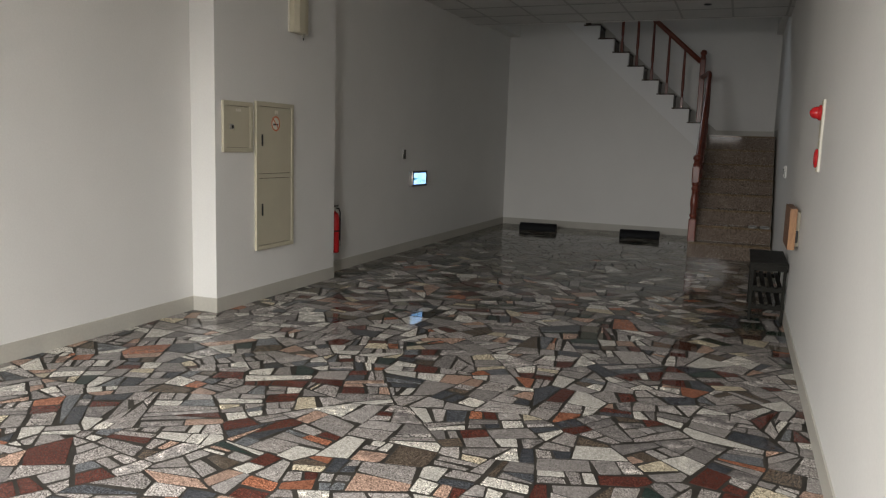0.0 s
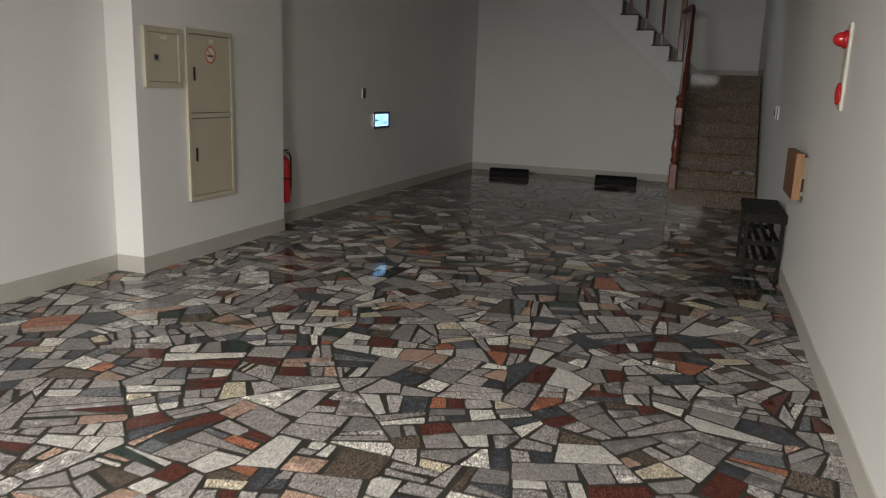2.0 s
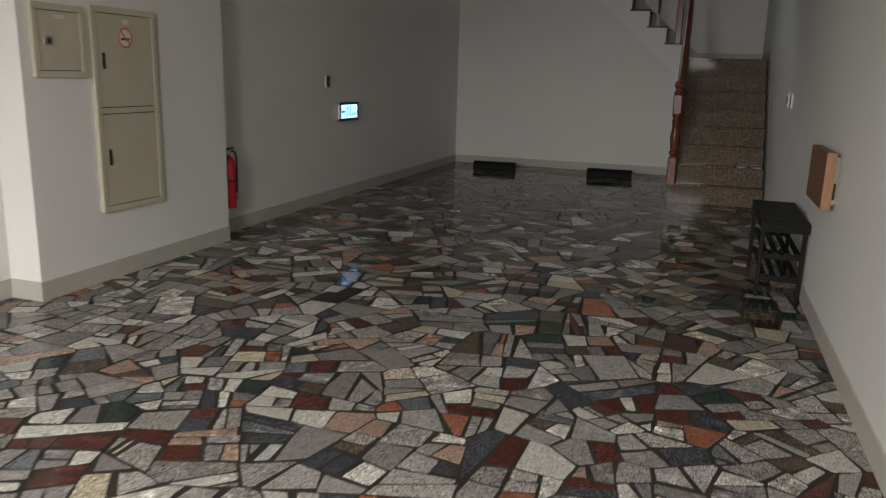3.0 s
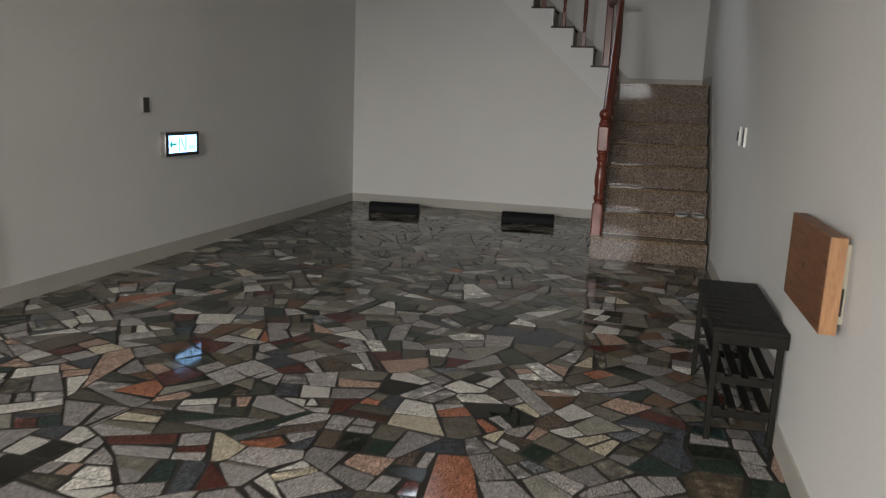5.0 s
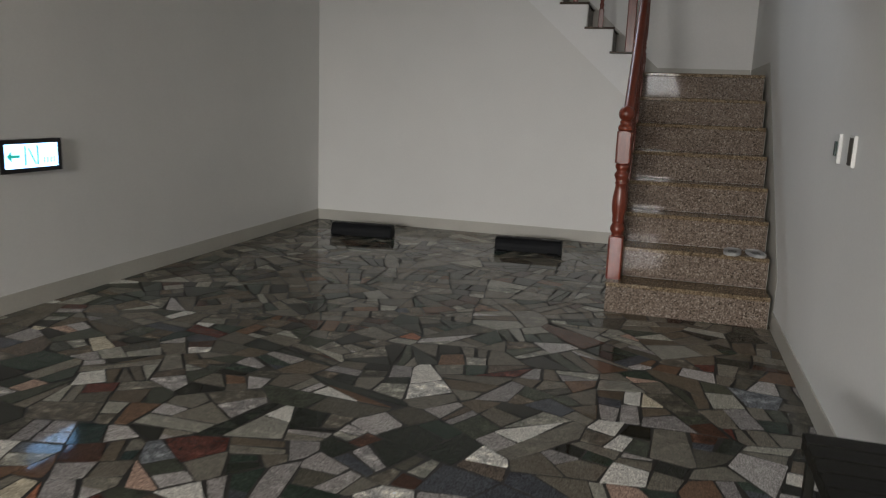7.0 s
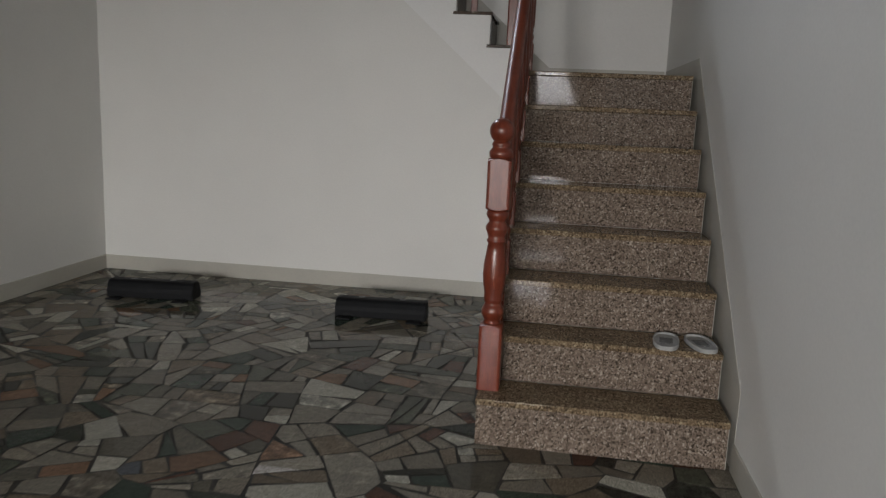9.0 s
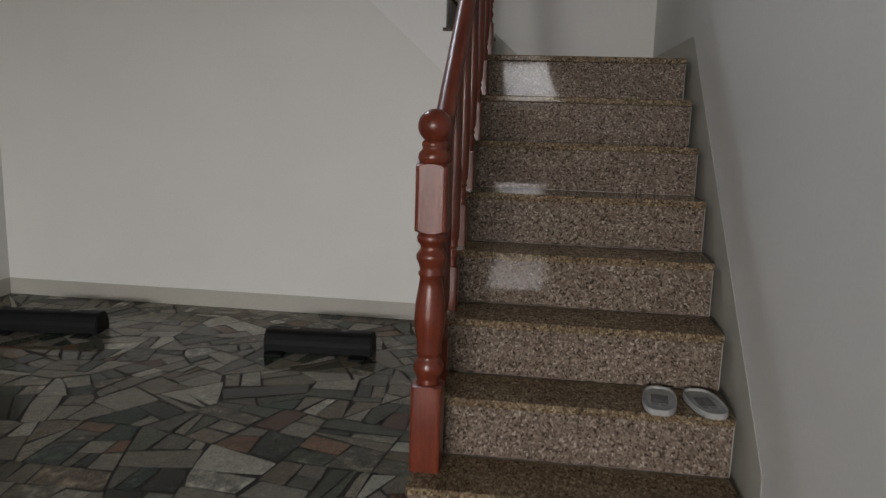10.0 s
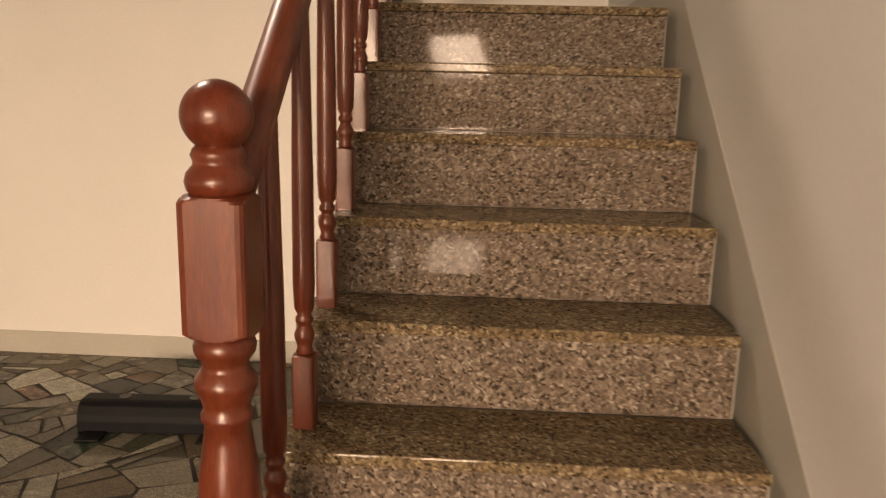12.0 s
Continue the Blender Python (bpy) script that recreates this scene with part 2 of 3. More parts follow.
    tv = n.new("ShaderNodeVectorMath")
    tv.operation = "SCALE"
    l.new(col, tv.inputs[0])
    l.new(tone.outputs[0], tv.inputs["Scale"])
    l.new(tv.outputs[0], b.inputs["Base Color"])
    dull = noise_node(n, l, 1.7, 4)
    rr = n.new("ShaderNodeMapRange")
    rr.inputs[1].default_value, rr.inputs[2].default_value = 0.3, 0.7
    rr.inputs[3].default_value, rr.inputs[4].default_value = 0.0, 0.035
    l.new(dull.outputs["Fac"], rr.inputs[0])
    once = n.new("ShaderNodeMath")
    once.operation = "MULTIPLY"
    once.inputs[1].default_value = 137.3
    l.new(rnd, once.inputs[0])
    own = n.new("ShaderNodeMath")
    own.operation = "FRACT"
    l.new(once.outputs[0], own.inputs[0])
    polish = ramp(n, [(0.0, (0.02,) * 3), (0.6, (0.035,) * 3), (0.85, (0.07,) * 3), (1.0, (0.16,) * 3)])
    l.new(own.outputs[0], polish.inputs[0])
    total = n.new("ShaderNodeMath")
    l.new(polish.outputs[0], total.inputs[0])
    l.new(rr.outputs[0], total.inputs[1])
    l.new(total.outputs[0], b.inputs["Roughness"])
    gloss = n.new("ShaderNodeMapRange")
    gloss.inputs[3].default_value, gloss.inputs[4].default_value = 0.18, 0.09
    l.new(own.outputs[0], gloss.inputs[0])
    l.new(gloss.outputs[0], b.inputs["Specular IOR Level"])
    return m


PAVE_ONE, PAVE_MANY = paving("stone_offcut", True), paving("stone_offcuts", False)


def glow(name, col, strength):
    m, n, l, b = material(name, 0.3)
    b.inputs["Base Color"].default_value = (*[c * 0.6 for c in col], 1)
    b.inputs["Emission Color"].default_value = (*col, 1)
    b.inputs["Emission Strength"].default_value = strength
    return m


SIGN_GLOW = glow("lit_sign_panel", (0.31, 0.58, 1.0), 5.6)
SIGN_GREEN = glow("lit_sign_green", (0.03, 0.42, 0.33), 1.1)
SIGN_GREY = glow("lit_sign_grey_green", (0.25, 0.42, 0.5), 1.3)


def clear_plastic():
    m, n, l, b = material("frosted_clear_plastic", 0.55, spec=0.25)
    f = noise_node(n, l, 45, 4)
    r = ramp(n, [(0.3, (0.36, 0.36, 0.355)), (0.7, (0.50, 0.50, 0.49))])
    l.new(f.outputs["Fac"], r.inputs[0])
    l.new(r.outputs[0], b.inputs["Base Color"])
    b.inputs["Transmission Weight"].default_value = 0.2
    return m


CLEAR = clear_plastic()
FAINT = shade("faint_grey_print", (0.21, 0.21, 0.205), 0.6, 0.45, 60, 200, 0)


# ---- mesh helpers ----
def box(bm, x0, x1, y0, y1, z0, z1, bevel=0.0, mat=0):
    vs = [bm.verts.new((x, y, z)) for x in (x0, x1) for y in (y0, y1) for z in (z0, z1)]
    faces = [bm.faces.new([vs[i] for i in q]) for q in ((0, 1, 3, 2), (4, 6, 7, 5), (0, 4, 5, 1), (2, 3, 7, 6), (0, 2, 6, 4), (1, 5, 7, 3))]
    for f in faces:
        f.material_index = mat
    if bevel:
        edges = {e for f in faces for e in f.edges}
        bmesh.ops.bevel(bm, geom=list(edges), offset=bevel, segments=2, affect="EDGES", profile=0.6)
    return bm


def boxed(*a, **k):
    return box(bmesh.new(), *a, **k)


def prism(bm, pts, axis, a, b, bevel=0.0):
    """A flat outline pushed from a to b along an axis; pts are the two other coordinates in the order x, y, z."""
    def at(p, h):
        return {"x": (h, p[0], p[1]), "y": (p[0], h, p[1]), "z": (p[0], p[1], h)}[axis]
    lo, hi = [bm.verts.new(at(p, a)) for p in pts], [bm.verts.new(at(p, b)) for p in pts]
    faces = [bm.faces.new(lo[::-1]), bm.faces.new(hi)]
    for i in range(len(pts)):
        j = (i + 1) % len(pts)
        faces.append(bm.faces.new((lo[i], lo[j], hi[j], hi[i])))
    bmesh.ops.recalc_face_normals(bm, faces=faces)
    if bevel:
        edges = {e for f in faces for e in f.edges}
        bmesh.ops.bevel(bm, geom=list(edges), offset=bevel, segments=2, affect="EDGES", profile=0.6)
    return bm


def lathe(bm, profile, x=0, y=0, z=0, n=28):
    """A turned solid on an upright axis; profile rows are radius, height."""
    rings = []
    for r, h in profile:
        rings.append([bm.verts.new((x + r * math.cos(2 * math.pi * i / n), y + r * math.sin(2 * math.pi * i / n), z + h)) for i in range(n)])
    for p, q in zip(rings, rings[1:]):
        for i in range(n):
            f = bm.faces.new((p[i], p[(i + 1) % n], q[(i + 1) % n], q[i]))
            f.smooth = True
    bm.faces.new(rings[0][::-1])
    bm.faces.new(rings[-1])
    return bm


def turned(bm, m, since):
    """Moves what was added to bm after the first 'since' vertices."""
    bm.verts.ensure_lookup_table()
    bmesh.ops.transform(bm, matrix=m, verts=bm.verts[since:])
    return bm


def sweep(bm, path, outline):
    """An outline (across, up) carried along a path, kept upright."""
    rings = []
    for i, p in enumerate(path):
        a, b = Vector(path[max(i - 1, 0)]), Vector(path[min(i + 1, len(path) - 1)])
        d = (b - a).normalized()
        side = d.cross(Vector((0, 0, 1)))
        side = side.normalized() if side.length > 1e-4 else Vector((1, 0, 0))
        up = side.cross(d).normalized()
        rings.append([bm.verts.new(Vector(p) + side * u + up * v) for u, v in outline])
    k = len(outline)
    for p, q in zip(rings, rings[1:]):
        for i in range(k):
            f = bm.faces.new((p[i], p[(i + 1) % k], q[(i + 1) % k], q[i]))
            f.smooth = True
    bm.faces.new(rings[0][::-1])
    bm.faces.new(rings[-1])
    bmesh.ops.recalc_face_normals(bm, faces=bm.faces[:])
    return bm


def mesh_of(name, bm, *mats):
    me = bpy.data.meshes.new(name)
    bmesh.ops.recalc_face_normals(bm, faces=bm.faces[:])
    bm.to_mesh(me)
    bm.free()
    for m in mats:
        me.materials.append(m)
    return me


def solid(name, bm, mats, label="", category="", kind="", group=""):
    """A thing, or a piece of the setting, of one mesh."""
    mats = mats if isinstance(mats, (list, tuple)) else [mats]
    return tagged(new(name, mesh_of(name, bm, *mats)), label, category, group, kind)


def thing(name, base, label, category, group="", kind="", turn=0):
    ob = new(name)
    ob.empty_display_size = 0.1
    ob.matrix_basis = pose(*base, 0, 0, turn)
    return tagged(ob, label, category, group, kind)


def part(name, bm, mat, parent, label="", at=(0, 0, 0)):
    mats = mat if isinstance(mat, (list, tuple)) else [mat]
    ob = new(name, mesh_of(name, bm, *mats))
    ob.parent = parent
    ob.location = at
    return tagged(ob, label)


# ---- structure ----
T = 0.15
solid("wall_left_near", boxed(XL_NEAR - T, XL_NEAR, FRONT, 5.085, 0, CEIL + 0.1), WALL, "off-white painted plaster wall near the entrance", "wall", "structure")
solid("wall_pilaster", boxed(XL_NEAR - T, XL_COL, 5.087, 6.78, 0, CEIL + 0.1), WALL, "off-white painted pilaster that carries the electrical cabinets", "wall", "structure")
solid("wall_left", boxed(XL - T, XL, 6.782, YB, 0, TOP), WALL, "off-white painted plaster side wall with the exit sign", "wall", "structure")
DOOR0, DOOR1, DOOR_TOP = 1.5, 2.475, 2.1
solid("wall_right_near", boxed(XR_NEAR, XR_NEAR + T, DOOR1, 7.0, 0, CEIL + 0.1), WALL, "off-white painted plaster wall with the fire alarm", "wall", "structure")
solid("wall_right_front", boxed(XR_NEAR, XR_NEAR + T, FRONT, DOOR0, 0, CEIL + 0.1), WALL, "off-white painted plaster wall by the entrance", "wall", "structure")
solid("wall_right_lintel", boxed(XR_NEAR, XR_NEAR + T, DOOR0 + 0.002, DOOR1 - 0.002, DOOR_TOP, CEIL + 0.1), WALL, "off-white painted wall above the side door", "wall", "structure")
solid("wall_right", boxed(XR, XR + T, 7.002, YL + T, 0, TOP), WALL, "off-white painted plaster wall beside the staircase", "wall", "structure")
SOF = lambda x: 1.32 + (-0.43 - x) * RISE2 / GO2     # underside line of the upper flight's side
wb = prism(bmesh.new(), [(XL - T, 0), (-0.36, 0), (-0.36, SOF(-0.36) + 0.05), (-2.75, SOF(-2.75) + 0.05), (XL - T, SOF(-2.75) + 0.05)], "y", YB, YB + 0.1)
solid("wall_back", wb, WALL, "off-white painted plaster wall under the sloping upper stair flight", "wall", "structure")
solid("wall_back_upper", boxed(XL - T, -2.95, YB, YB + 0.1, SOF(-2.75) + 0.052, TOP), WALL, "off-white painted wall above the stair", "wall", "structure")
solid("wall_landing", boxed(XL - T, XR, YL, YL + T, 0, TOP), WALL, "off-white painted wall behind the stair landing", "wall", "structure")
solid("ceiling_stairwell", boxed(XL - T, XR + T, CEIL_END - 0.1, YL + T, TOP, TOP + 0.1), WALL, "white ceiling high above the stairwell", "ceiling", "structure")
solid("slab_edge", boxed(XL, XR, CEIL_END + 0.002, CEIL_END + 0.12, CEIL + 0.004, TOP), WALL, "white painted edge of the floor above", "wall", "structure")
solid("beam_left", boxed(XL + 0.002, XL + 0.17, CEIL_END + 0.13, YB - 0.002, 3.03, 3.4), WALL, "white painted beam along the side wall", "beam", "structure")
solid("beam_right", boxed(XR - 0.08, XR - 0.002, CEIL_END + 0.13, YL - 0.002, 3.06, 3.4), WALL, "white painted beam above the landing", "beam", "structure")
# front wall with its two openings
for i, (x0, x1, z0, z1) in enumerate(((XL_NEAR - T, -3.2, 0, CEIL + 0.1), (-1.46, -1.04, 0, 2.42), (0.14, XR_NEAR + T, 0, 2.42), (-3.198, XR_NEAR + T, 2.422, CEIL + 0.1))):
    solid("wall_front", boxed(x0, x1, FRONT - T, FRONT - 0.002, z0, z1), WALL, "off-white painted front wall beside the entrance", "wall", "structure")
solid("ground", boxed(-60, 60, -80, FRONT - 0.002, -0.12, -0.02), CONCRETE, "grey concrete forecourt outside the entrance", "ground", "structure")

# ceiling: lay-in tiles and bars in one mesh
cb = bmesh.new()
ys = [CEIL_END - 0.605 * i for i in range(int((CEIL_END - FRONT) / 0.605) + 2)]
xs = [-3.66 + 0.605 * i for i in range(9)]
rng = random.Random(5)
for a, b in zip(ys[1:], ys):
    for c, d in zip(xs, xs[1:]):
        x0, x1, y0 = max(c, XL_NEAR - 0.1), min(d, XR + 0.1), max(a, FRONT - 0.1)
        lift = rng.uniform(0, 0.004)
        if x1 - x0 > 0.03:
            box(cb, x0 + 0.01, x1 - 0.01, y0 + 0.01, b - 0.01, CEIL + 0.004 + lift, CEIL + 0.02, mat=0)
for c in xs[1:-1]:
    box(cb, c - 0.012, c + 0.012, FRONT - 0.1, CEIL_END, CEIL, CEIL + 0.003, mat=1)
for a in ys[:-1]:
    for c, d in zip(xs, xs[1:]):
        box(cb, max(c, XL_NEAR - 0.1) + 0.012, min(d, XR + 0.1) - 0.012, a - 0.012, a + 0.012 if a < CEIL_END else a, CEIL, CEIL + 0.003, mat=1)
box(cb, XL_NEAR - 0.1, XR + 0.1, FRONT - 0.1, CEIL_END, CEIL + 0.03, CEIL + 0.06, mat=1)
solid("ceiling", cb, [TILE, TBAR], "white suspended ceiling of square lay-in tiles", "ceiling", "structure")

# skirting, painted grey-beige
SK, SH = 0.008, 0.105
for n_, a in (("baseboard_left_near", (XL_NEAR, XL_NEAR + SK, FRONT, 5.083 - SK, 0, SH)),
              ("baseboard_pilaster_side", (XL_NEAR, XL_COL + SK, 5.085 - SK, 5.085, 0, SH)),
              ("baseboard_pilaster", (XL_COL, XL_COL + SK, 5.087, 6.78, 0, SH)),
              ("baseboard_left", (XL, XL + SK, 6.785, YB - SK - 0.002, 0, SH)),
              ("baseboard_back", (XL, -0.345, YB - SK, YB, 0, SH)),
              ("baseboard_right_near", (XR_NEAR - SK, XR_NEAR, DOOR1 + 0.004, 7.0, 0, SH)),
              ("baseboard_right_front", (XR_NEAR - SK, XR_NEAR, FRONT, DOOR0 - 0.004, 0, SH)),
              ("baseboard_right", (XR - SK, XR, 7.004, NOSE1 + 0.012, 0, SH)),
              ("baseboard_landing", (-0.36, XR - SK - 0.002, YL - SK, YL, LAND + 0.001, LAND + SH))):
    solid(n_, boxed(*a), SKIRT, "grey-beige painted skirting", "baseboard", "structure")
s = RISE / GO
NOSE8 = NOSE1 + 7 * GO
sk = prism(bmesh.new(), [(NOSE1 + 0.014, 0), (NOSE1 + 0.014, 0.306), (NOSE8, LAND + 0.088), (NOSE8 + 0.02, LAND + SH - 0.01), (YL - 0.002, LAND + SH), (YL - 0.002, 0)], "x", XR - 0.0012, XR)
solid("baseboard_stair", sk, SKIRT, "grey-beige painted skirting that climbs beside the steps", "baseboard", "structure")
sk = prism(bmesh.new(), [(-0.362, LAND), (-0.362, LAND + SH), (-0.2, LAND + SH), (-0.362, LAND + SH + 0.14), (-2.4, LAND + SH + 0.14 + 2.04 * RISE2 / GO2), (-2.4, LAND)], "y", YL - SK, YL - 0.001)
solid("baseboard_upper_stair", sk, SKIRT, "grey-beige painted skirting that climbs beside the upper steps", "baseboard", "structure")

# ---- lower stair ----
SL, SR = -0.337, XR - 0.023
stair = thing("staircase", (0, NOSE1, 0), "lower stair flight of polished speckled pink-grey granite", "staircase")
core = bmesh.new()
out = [(0.03, 0.0)]
for k in range(8):
    out += [(0.03 + k * GO, (k + 1) * RISE - 0.027), (0.03 + (k + 1) * GO, (k + 1) * RISE - 0.027)] if k < 7 else [(0.03 + k * GO, LAND - 0.027), (YL - NOSE1 - 0.002, LAND - 0.027)]
out.append((YL - NOSE1 - 0.002, 0.0))
prism(core, out, "x", SL + 0.012, SR - 0.002)
part("stair_core", core, WALL, stair, "white plastered stair body")
for k in range(8):
    y0 = k * GO
    part("riser", boxed(SL + 0.004, SR, y0 + 0.012, y0 + 0.029, k * RISE + 0.0005, (k + 1) * RISE - 0.026, 0.0015), GRANITE, stair)
    part("sealant", boxed(SR - 0.0028, SR - 0.0005, y0 + 0.0085, y0 + 0.0118, k * RISE + 0.002, (k + 1) * RISE - 0.027, 0.001), SKIRT, stair, "grey-beige sealant along the wall")
    y1 = y0 + GO + 0.011 if k < 7 else YL - NOSE1 - 0.01
    tb = boxed(SL, SR, y0, y1, (k + 1) * RISE - 0.0255, (k + 1) * RISE, 0.004)
    part("tread", tb, GRANITE_TREAD, stair, "polished tread with a rounded nosing")

# ---- upper stair, along the back wall ----
up = thing("upper_staircase", (-0.36, YB, LAND), "upper stair flight with a white stepped side and granite steps tinted darker", "staircase")
zig, NU = [], 10
for k in range(NU):
    zig += [(-k * GO2, (k + 1) * RISE2 - 0.02), (-(k + 1) * GO2, (k + 1) * RISE2 - 0.02)]
low = lambda x: SOF(x - 0.36) - LAND
side = [(0.0, low(-0.01))] + zig + [(-NU * GO2, low(-NU * GO2))]
part("stair_side", prism(bmesh.new(), side, "y", -0.003, 0.07), STAIR_WHITE, up, "white painted stepped stair side")
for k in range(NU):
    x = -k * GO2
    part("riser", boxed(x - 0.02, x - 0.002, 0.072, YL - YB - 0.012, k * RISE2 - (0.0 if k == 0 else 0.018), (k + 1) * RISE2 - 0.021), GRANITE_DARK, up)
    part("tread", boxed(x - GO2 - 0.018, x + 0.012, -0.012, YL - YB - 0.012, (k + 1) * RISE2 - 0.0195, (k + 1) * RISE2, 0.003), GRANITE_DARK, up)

# ---- railing ----
NX, NY = -0.300, 10.426


def block(bm, w, z0, z1, x=0, y=0, flat=False, n=64):
    """A square block whose ends were rounded off on the lathe, so that its faces end in arches."""
    h, d = w / 2, w * 0.30
    steps = [(d * (1 - math.cos(a)), w * (0.36 + 0.37 * math.sin(a))) for a in [math.pi / 2 * i / 7 for i in range(8)]]
    levels = ([(z0, w)] if flat else [(z0 + u, r) for u, r in steps]) + [(z1 - u, r) for u, r in steps[::-1]]
    rings = []
    for z, r in levels:
        ring = []
        for i in range(n):
            a = 2 * math.pi * (i + 0.5) / n
            c, s_ = abs(math.cos(a)), abs(math.sin(a))
            q = min(h / max(c, s_), h * 1.30, r)
            ring.append(bm.verts.new((x + q * math.cos(a), y + q * math.sin(a), z)))
        rings.append(ring)
    for p, q in zip(rings, rings[1:]):
        for i in range(n):
            bm.faces.new((p[i], p[(i + 1) % n], q[(i + 1) % n], q[i]))
    bm.faces.new(rings[0][::-1])
    bm.faces.new(rings[-1])
    return bm


def newel_parts(parent, at, plain=False):
    """A stair post: turned between its blocks, or a plain square one, under a collar and a ball."""
    w = 0.092
    if plain:
        part("newel_block", block(bmesh.new(), w * 0.86, 0, 0.915, flat=True), CHERRY, parent, at=at)
    lower = [(0.03, 0.262), (0.036, 0.27), (0.030, 0.278), (0.034, 0.285), (0.044, 0.305), (0.045, 0.32), (0.036, 0.34), (0.030, 0.35), (0.037, 0.358), (0.037, 0.366),
             (0.036, 0.39), (0.043, 0.425), (0.046, 0.465), (0.043, 0.51), (0.036, 0.555), (0.032, 0.585), (0.037, 0.592), (0.037, 0.60), (0.032, 0.606),
             (0.036, 0.622), (0.044, 0.64), (0.044, 0.652), (0.035, 0.665), (0.032, 0.672), (0.034, 0.68), (0.042, 0.69), (0.044, 0.702), (0.039, 0.714), (0.03, 0.722)]
    if not plain:
        part("newel_base", block(bmesh.new(), w, 0, 0.268, flat=True), CHERRY, parent, at=at)
        part("newel_shaft", lathe(bmesh.new(), lower), CHERRY, parent, at=at)
        part("newel_block", block(bmesh.new(), w, 0.715, 0.915), CHERRY, parent, at=at)
    upper = [(0.034, 0.91), (0.043, 0.918), (0.046, 0.93), (0.043, 0.942), (0.034, 0.952), (0.034, 0.958), (0.037, 0.965), (0.034, 0.973), (0.028, 0.979)]
    part("newel_collar", lathe(bmesh.new(), upper), CHERRY, parent, at=at)
    c, r = 1.016, 0.048
    ball = [(0.026, 0.975)] + [(r * math.cos(a), c + r * math.sin(a)) for a in [radians(-58 + 148 * i / 16) for i in range(17)]]
    part("newel_ball", lathe(bmesh.new(), ball[:-1] + [(0.002, c + r)], n=36), CHERRY, parent, at=at)


def baluster_mesh(top):
    b = bmesh.new()
    w = 0.045
    block(b, w, 0, 0.155, flat=True, n=40)
    lathe(b, [(0.014, 0.153), (0.018, 0.16), (0.014, 0.168), (0.019, 0.185), (0.021, 0.195), (0.015, 0.21), (0.013, 0.216), (0.018, 0.222), (0.018, 0.229), (0.0135, 0.236),
              (0.020, 0.25), (0.0225, 0.30), (0.0215, 0.5), (0.0165, top - 0.02), (0.0165, top)], n=14)
    return b


rail = thing("stair_railing", (NX, NY, RISE), "red varnished wooden stair railing with turned posts", "railing")
newel_parts(rail, (0, 0, 0))
RS = RISE / GO
RAIL_Z = 0.86                       # rail's middle above the post's foot, at the post
oval = [(0.033 * math.cos(a) * (1 if math.sin(a) > 0 else 0.86), 0.037 * math.sin(a)) for a in [2 * math.pi * i / 18 for i in range(18)]]
end = 1.50
path = [(0, 0.03 + i * (end - 0.03) / 12, RAIL_Z + RS * (0.03 + i * (end - 0.03) / 12)) for i in range(13)]
ez = RAIL_Z + RS * end
path += [(-0.004, end + 0.07, ez + 0.05), (-0.012, end + 0.14, ez + 0.078), (-0.03, end + 0.22, ez + 0.085), (-0.06, end + 0.42, ez + 0.085), (-0.10, end + 0.62, ez + 0.085), (-0.135, 2.26, ez + 0.085)]
part("handrail", sweep(bmesh.new(), path, oval), CHERRY_RAIL, rail)
for k in range(1, 8):
    by = NOSE1 + k * GO + 0.12 - NY
    top = RAIL_Z + RS * by - k * RISE - 0.02
    part("baluster", baluster_mesh(top), CHERRY, rail, at=(0.008, by, k * RISE))

urail = thing("upper_stair_railing", (-0.445, YB + 0.045, LAND + RISE2), "red varnished wooden railing of the upper flight", "railing")
newel_parts(urail, (0, 0, 0), plain=True)
path = [(-0.03 - i * 0.25, 0, 0.86 + (0.03 + i * 0.25) * RISE2 / GO2) for i in range(6)]
part("handrail", sweep(bmesh.new(), path, oval), CHERRY_RAIL, urail)
for k in range(1, 6):
    bx = -(k + 0.5) * GO2 - 0.36 + 0.445
    part("baluster", baluster_mesh(0.86 - bx * RISE2 / GO2 - k * RISE2 - 0.02), CHERRY, urail, at=(bx, 0, k * RISE2))


# ---- electrical cabinets on the pilaster ----
def cabinet(name, y0, y1, z0, z1, label):
    c = thing(name, (XL_COL, (y0 + y1) / 2, z0), label, "electrical cabinet")
    w, h, d, fr = (y1 - y0) / 2, z1 - z0, 0.022, 0.034
    b = bmesh.new()
    for a in ((-w, w, 0, fr), (-w, w, h - fr, h), (-w, -w + fr, fr, h - fr), (w - fr, w, fr, h - fr)):
        box(b, 0, d, *a, 0.003)
    part("frame", b, BEIGE, c)
    # dark colour of this panel paints the shade in the gaps around the doors
    part("back_panel", boxed(0, 0.006, -w + fr, w - fr, fr, h - fr), BEIGE_SHADE, c, "back panel painted as dark as the shaded door gaps")
    return c, w, h, fr


cab, w, h, fr = cabinet("electrical_cabinet", 5.157, 5.505, 1.168, 1.540, "small beige enamelled steel breaker cabinet on the pilaster")
door = part("door", boxed(0.008, 0.018, -w + fr + 0.003, w - fr - 0.003, fr + 0.003, h - fr - 0.003, 0.002), BEIGE, cab)
part("latch", boxed(0.018, 0.024, -0.105, -0.055, 0.165, 0.205, 0.003), CHROME, door, "chrome slam latch")
part("latch_plate", boxed(0.024, 0.026, -0.085, -0.065, 0.172, 0.198), BLACK, door)
for i in range(3):
    part("label_strip", boxed(0.018, 0.0195, -0.03 + i * 0.022, -0.012 + i * 0.022, 0.298, 0.318), PAPER, door, "small pale maker's plate")

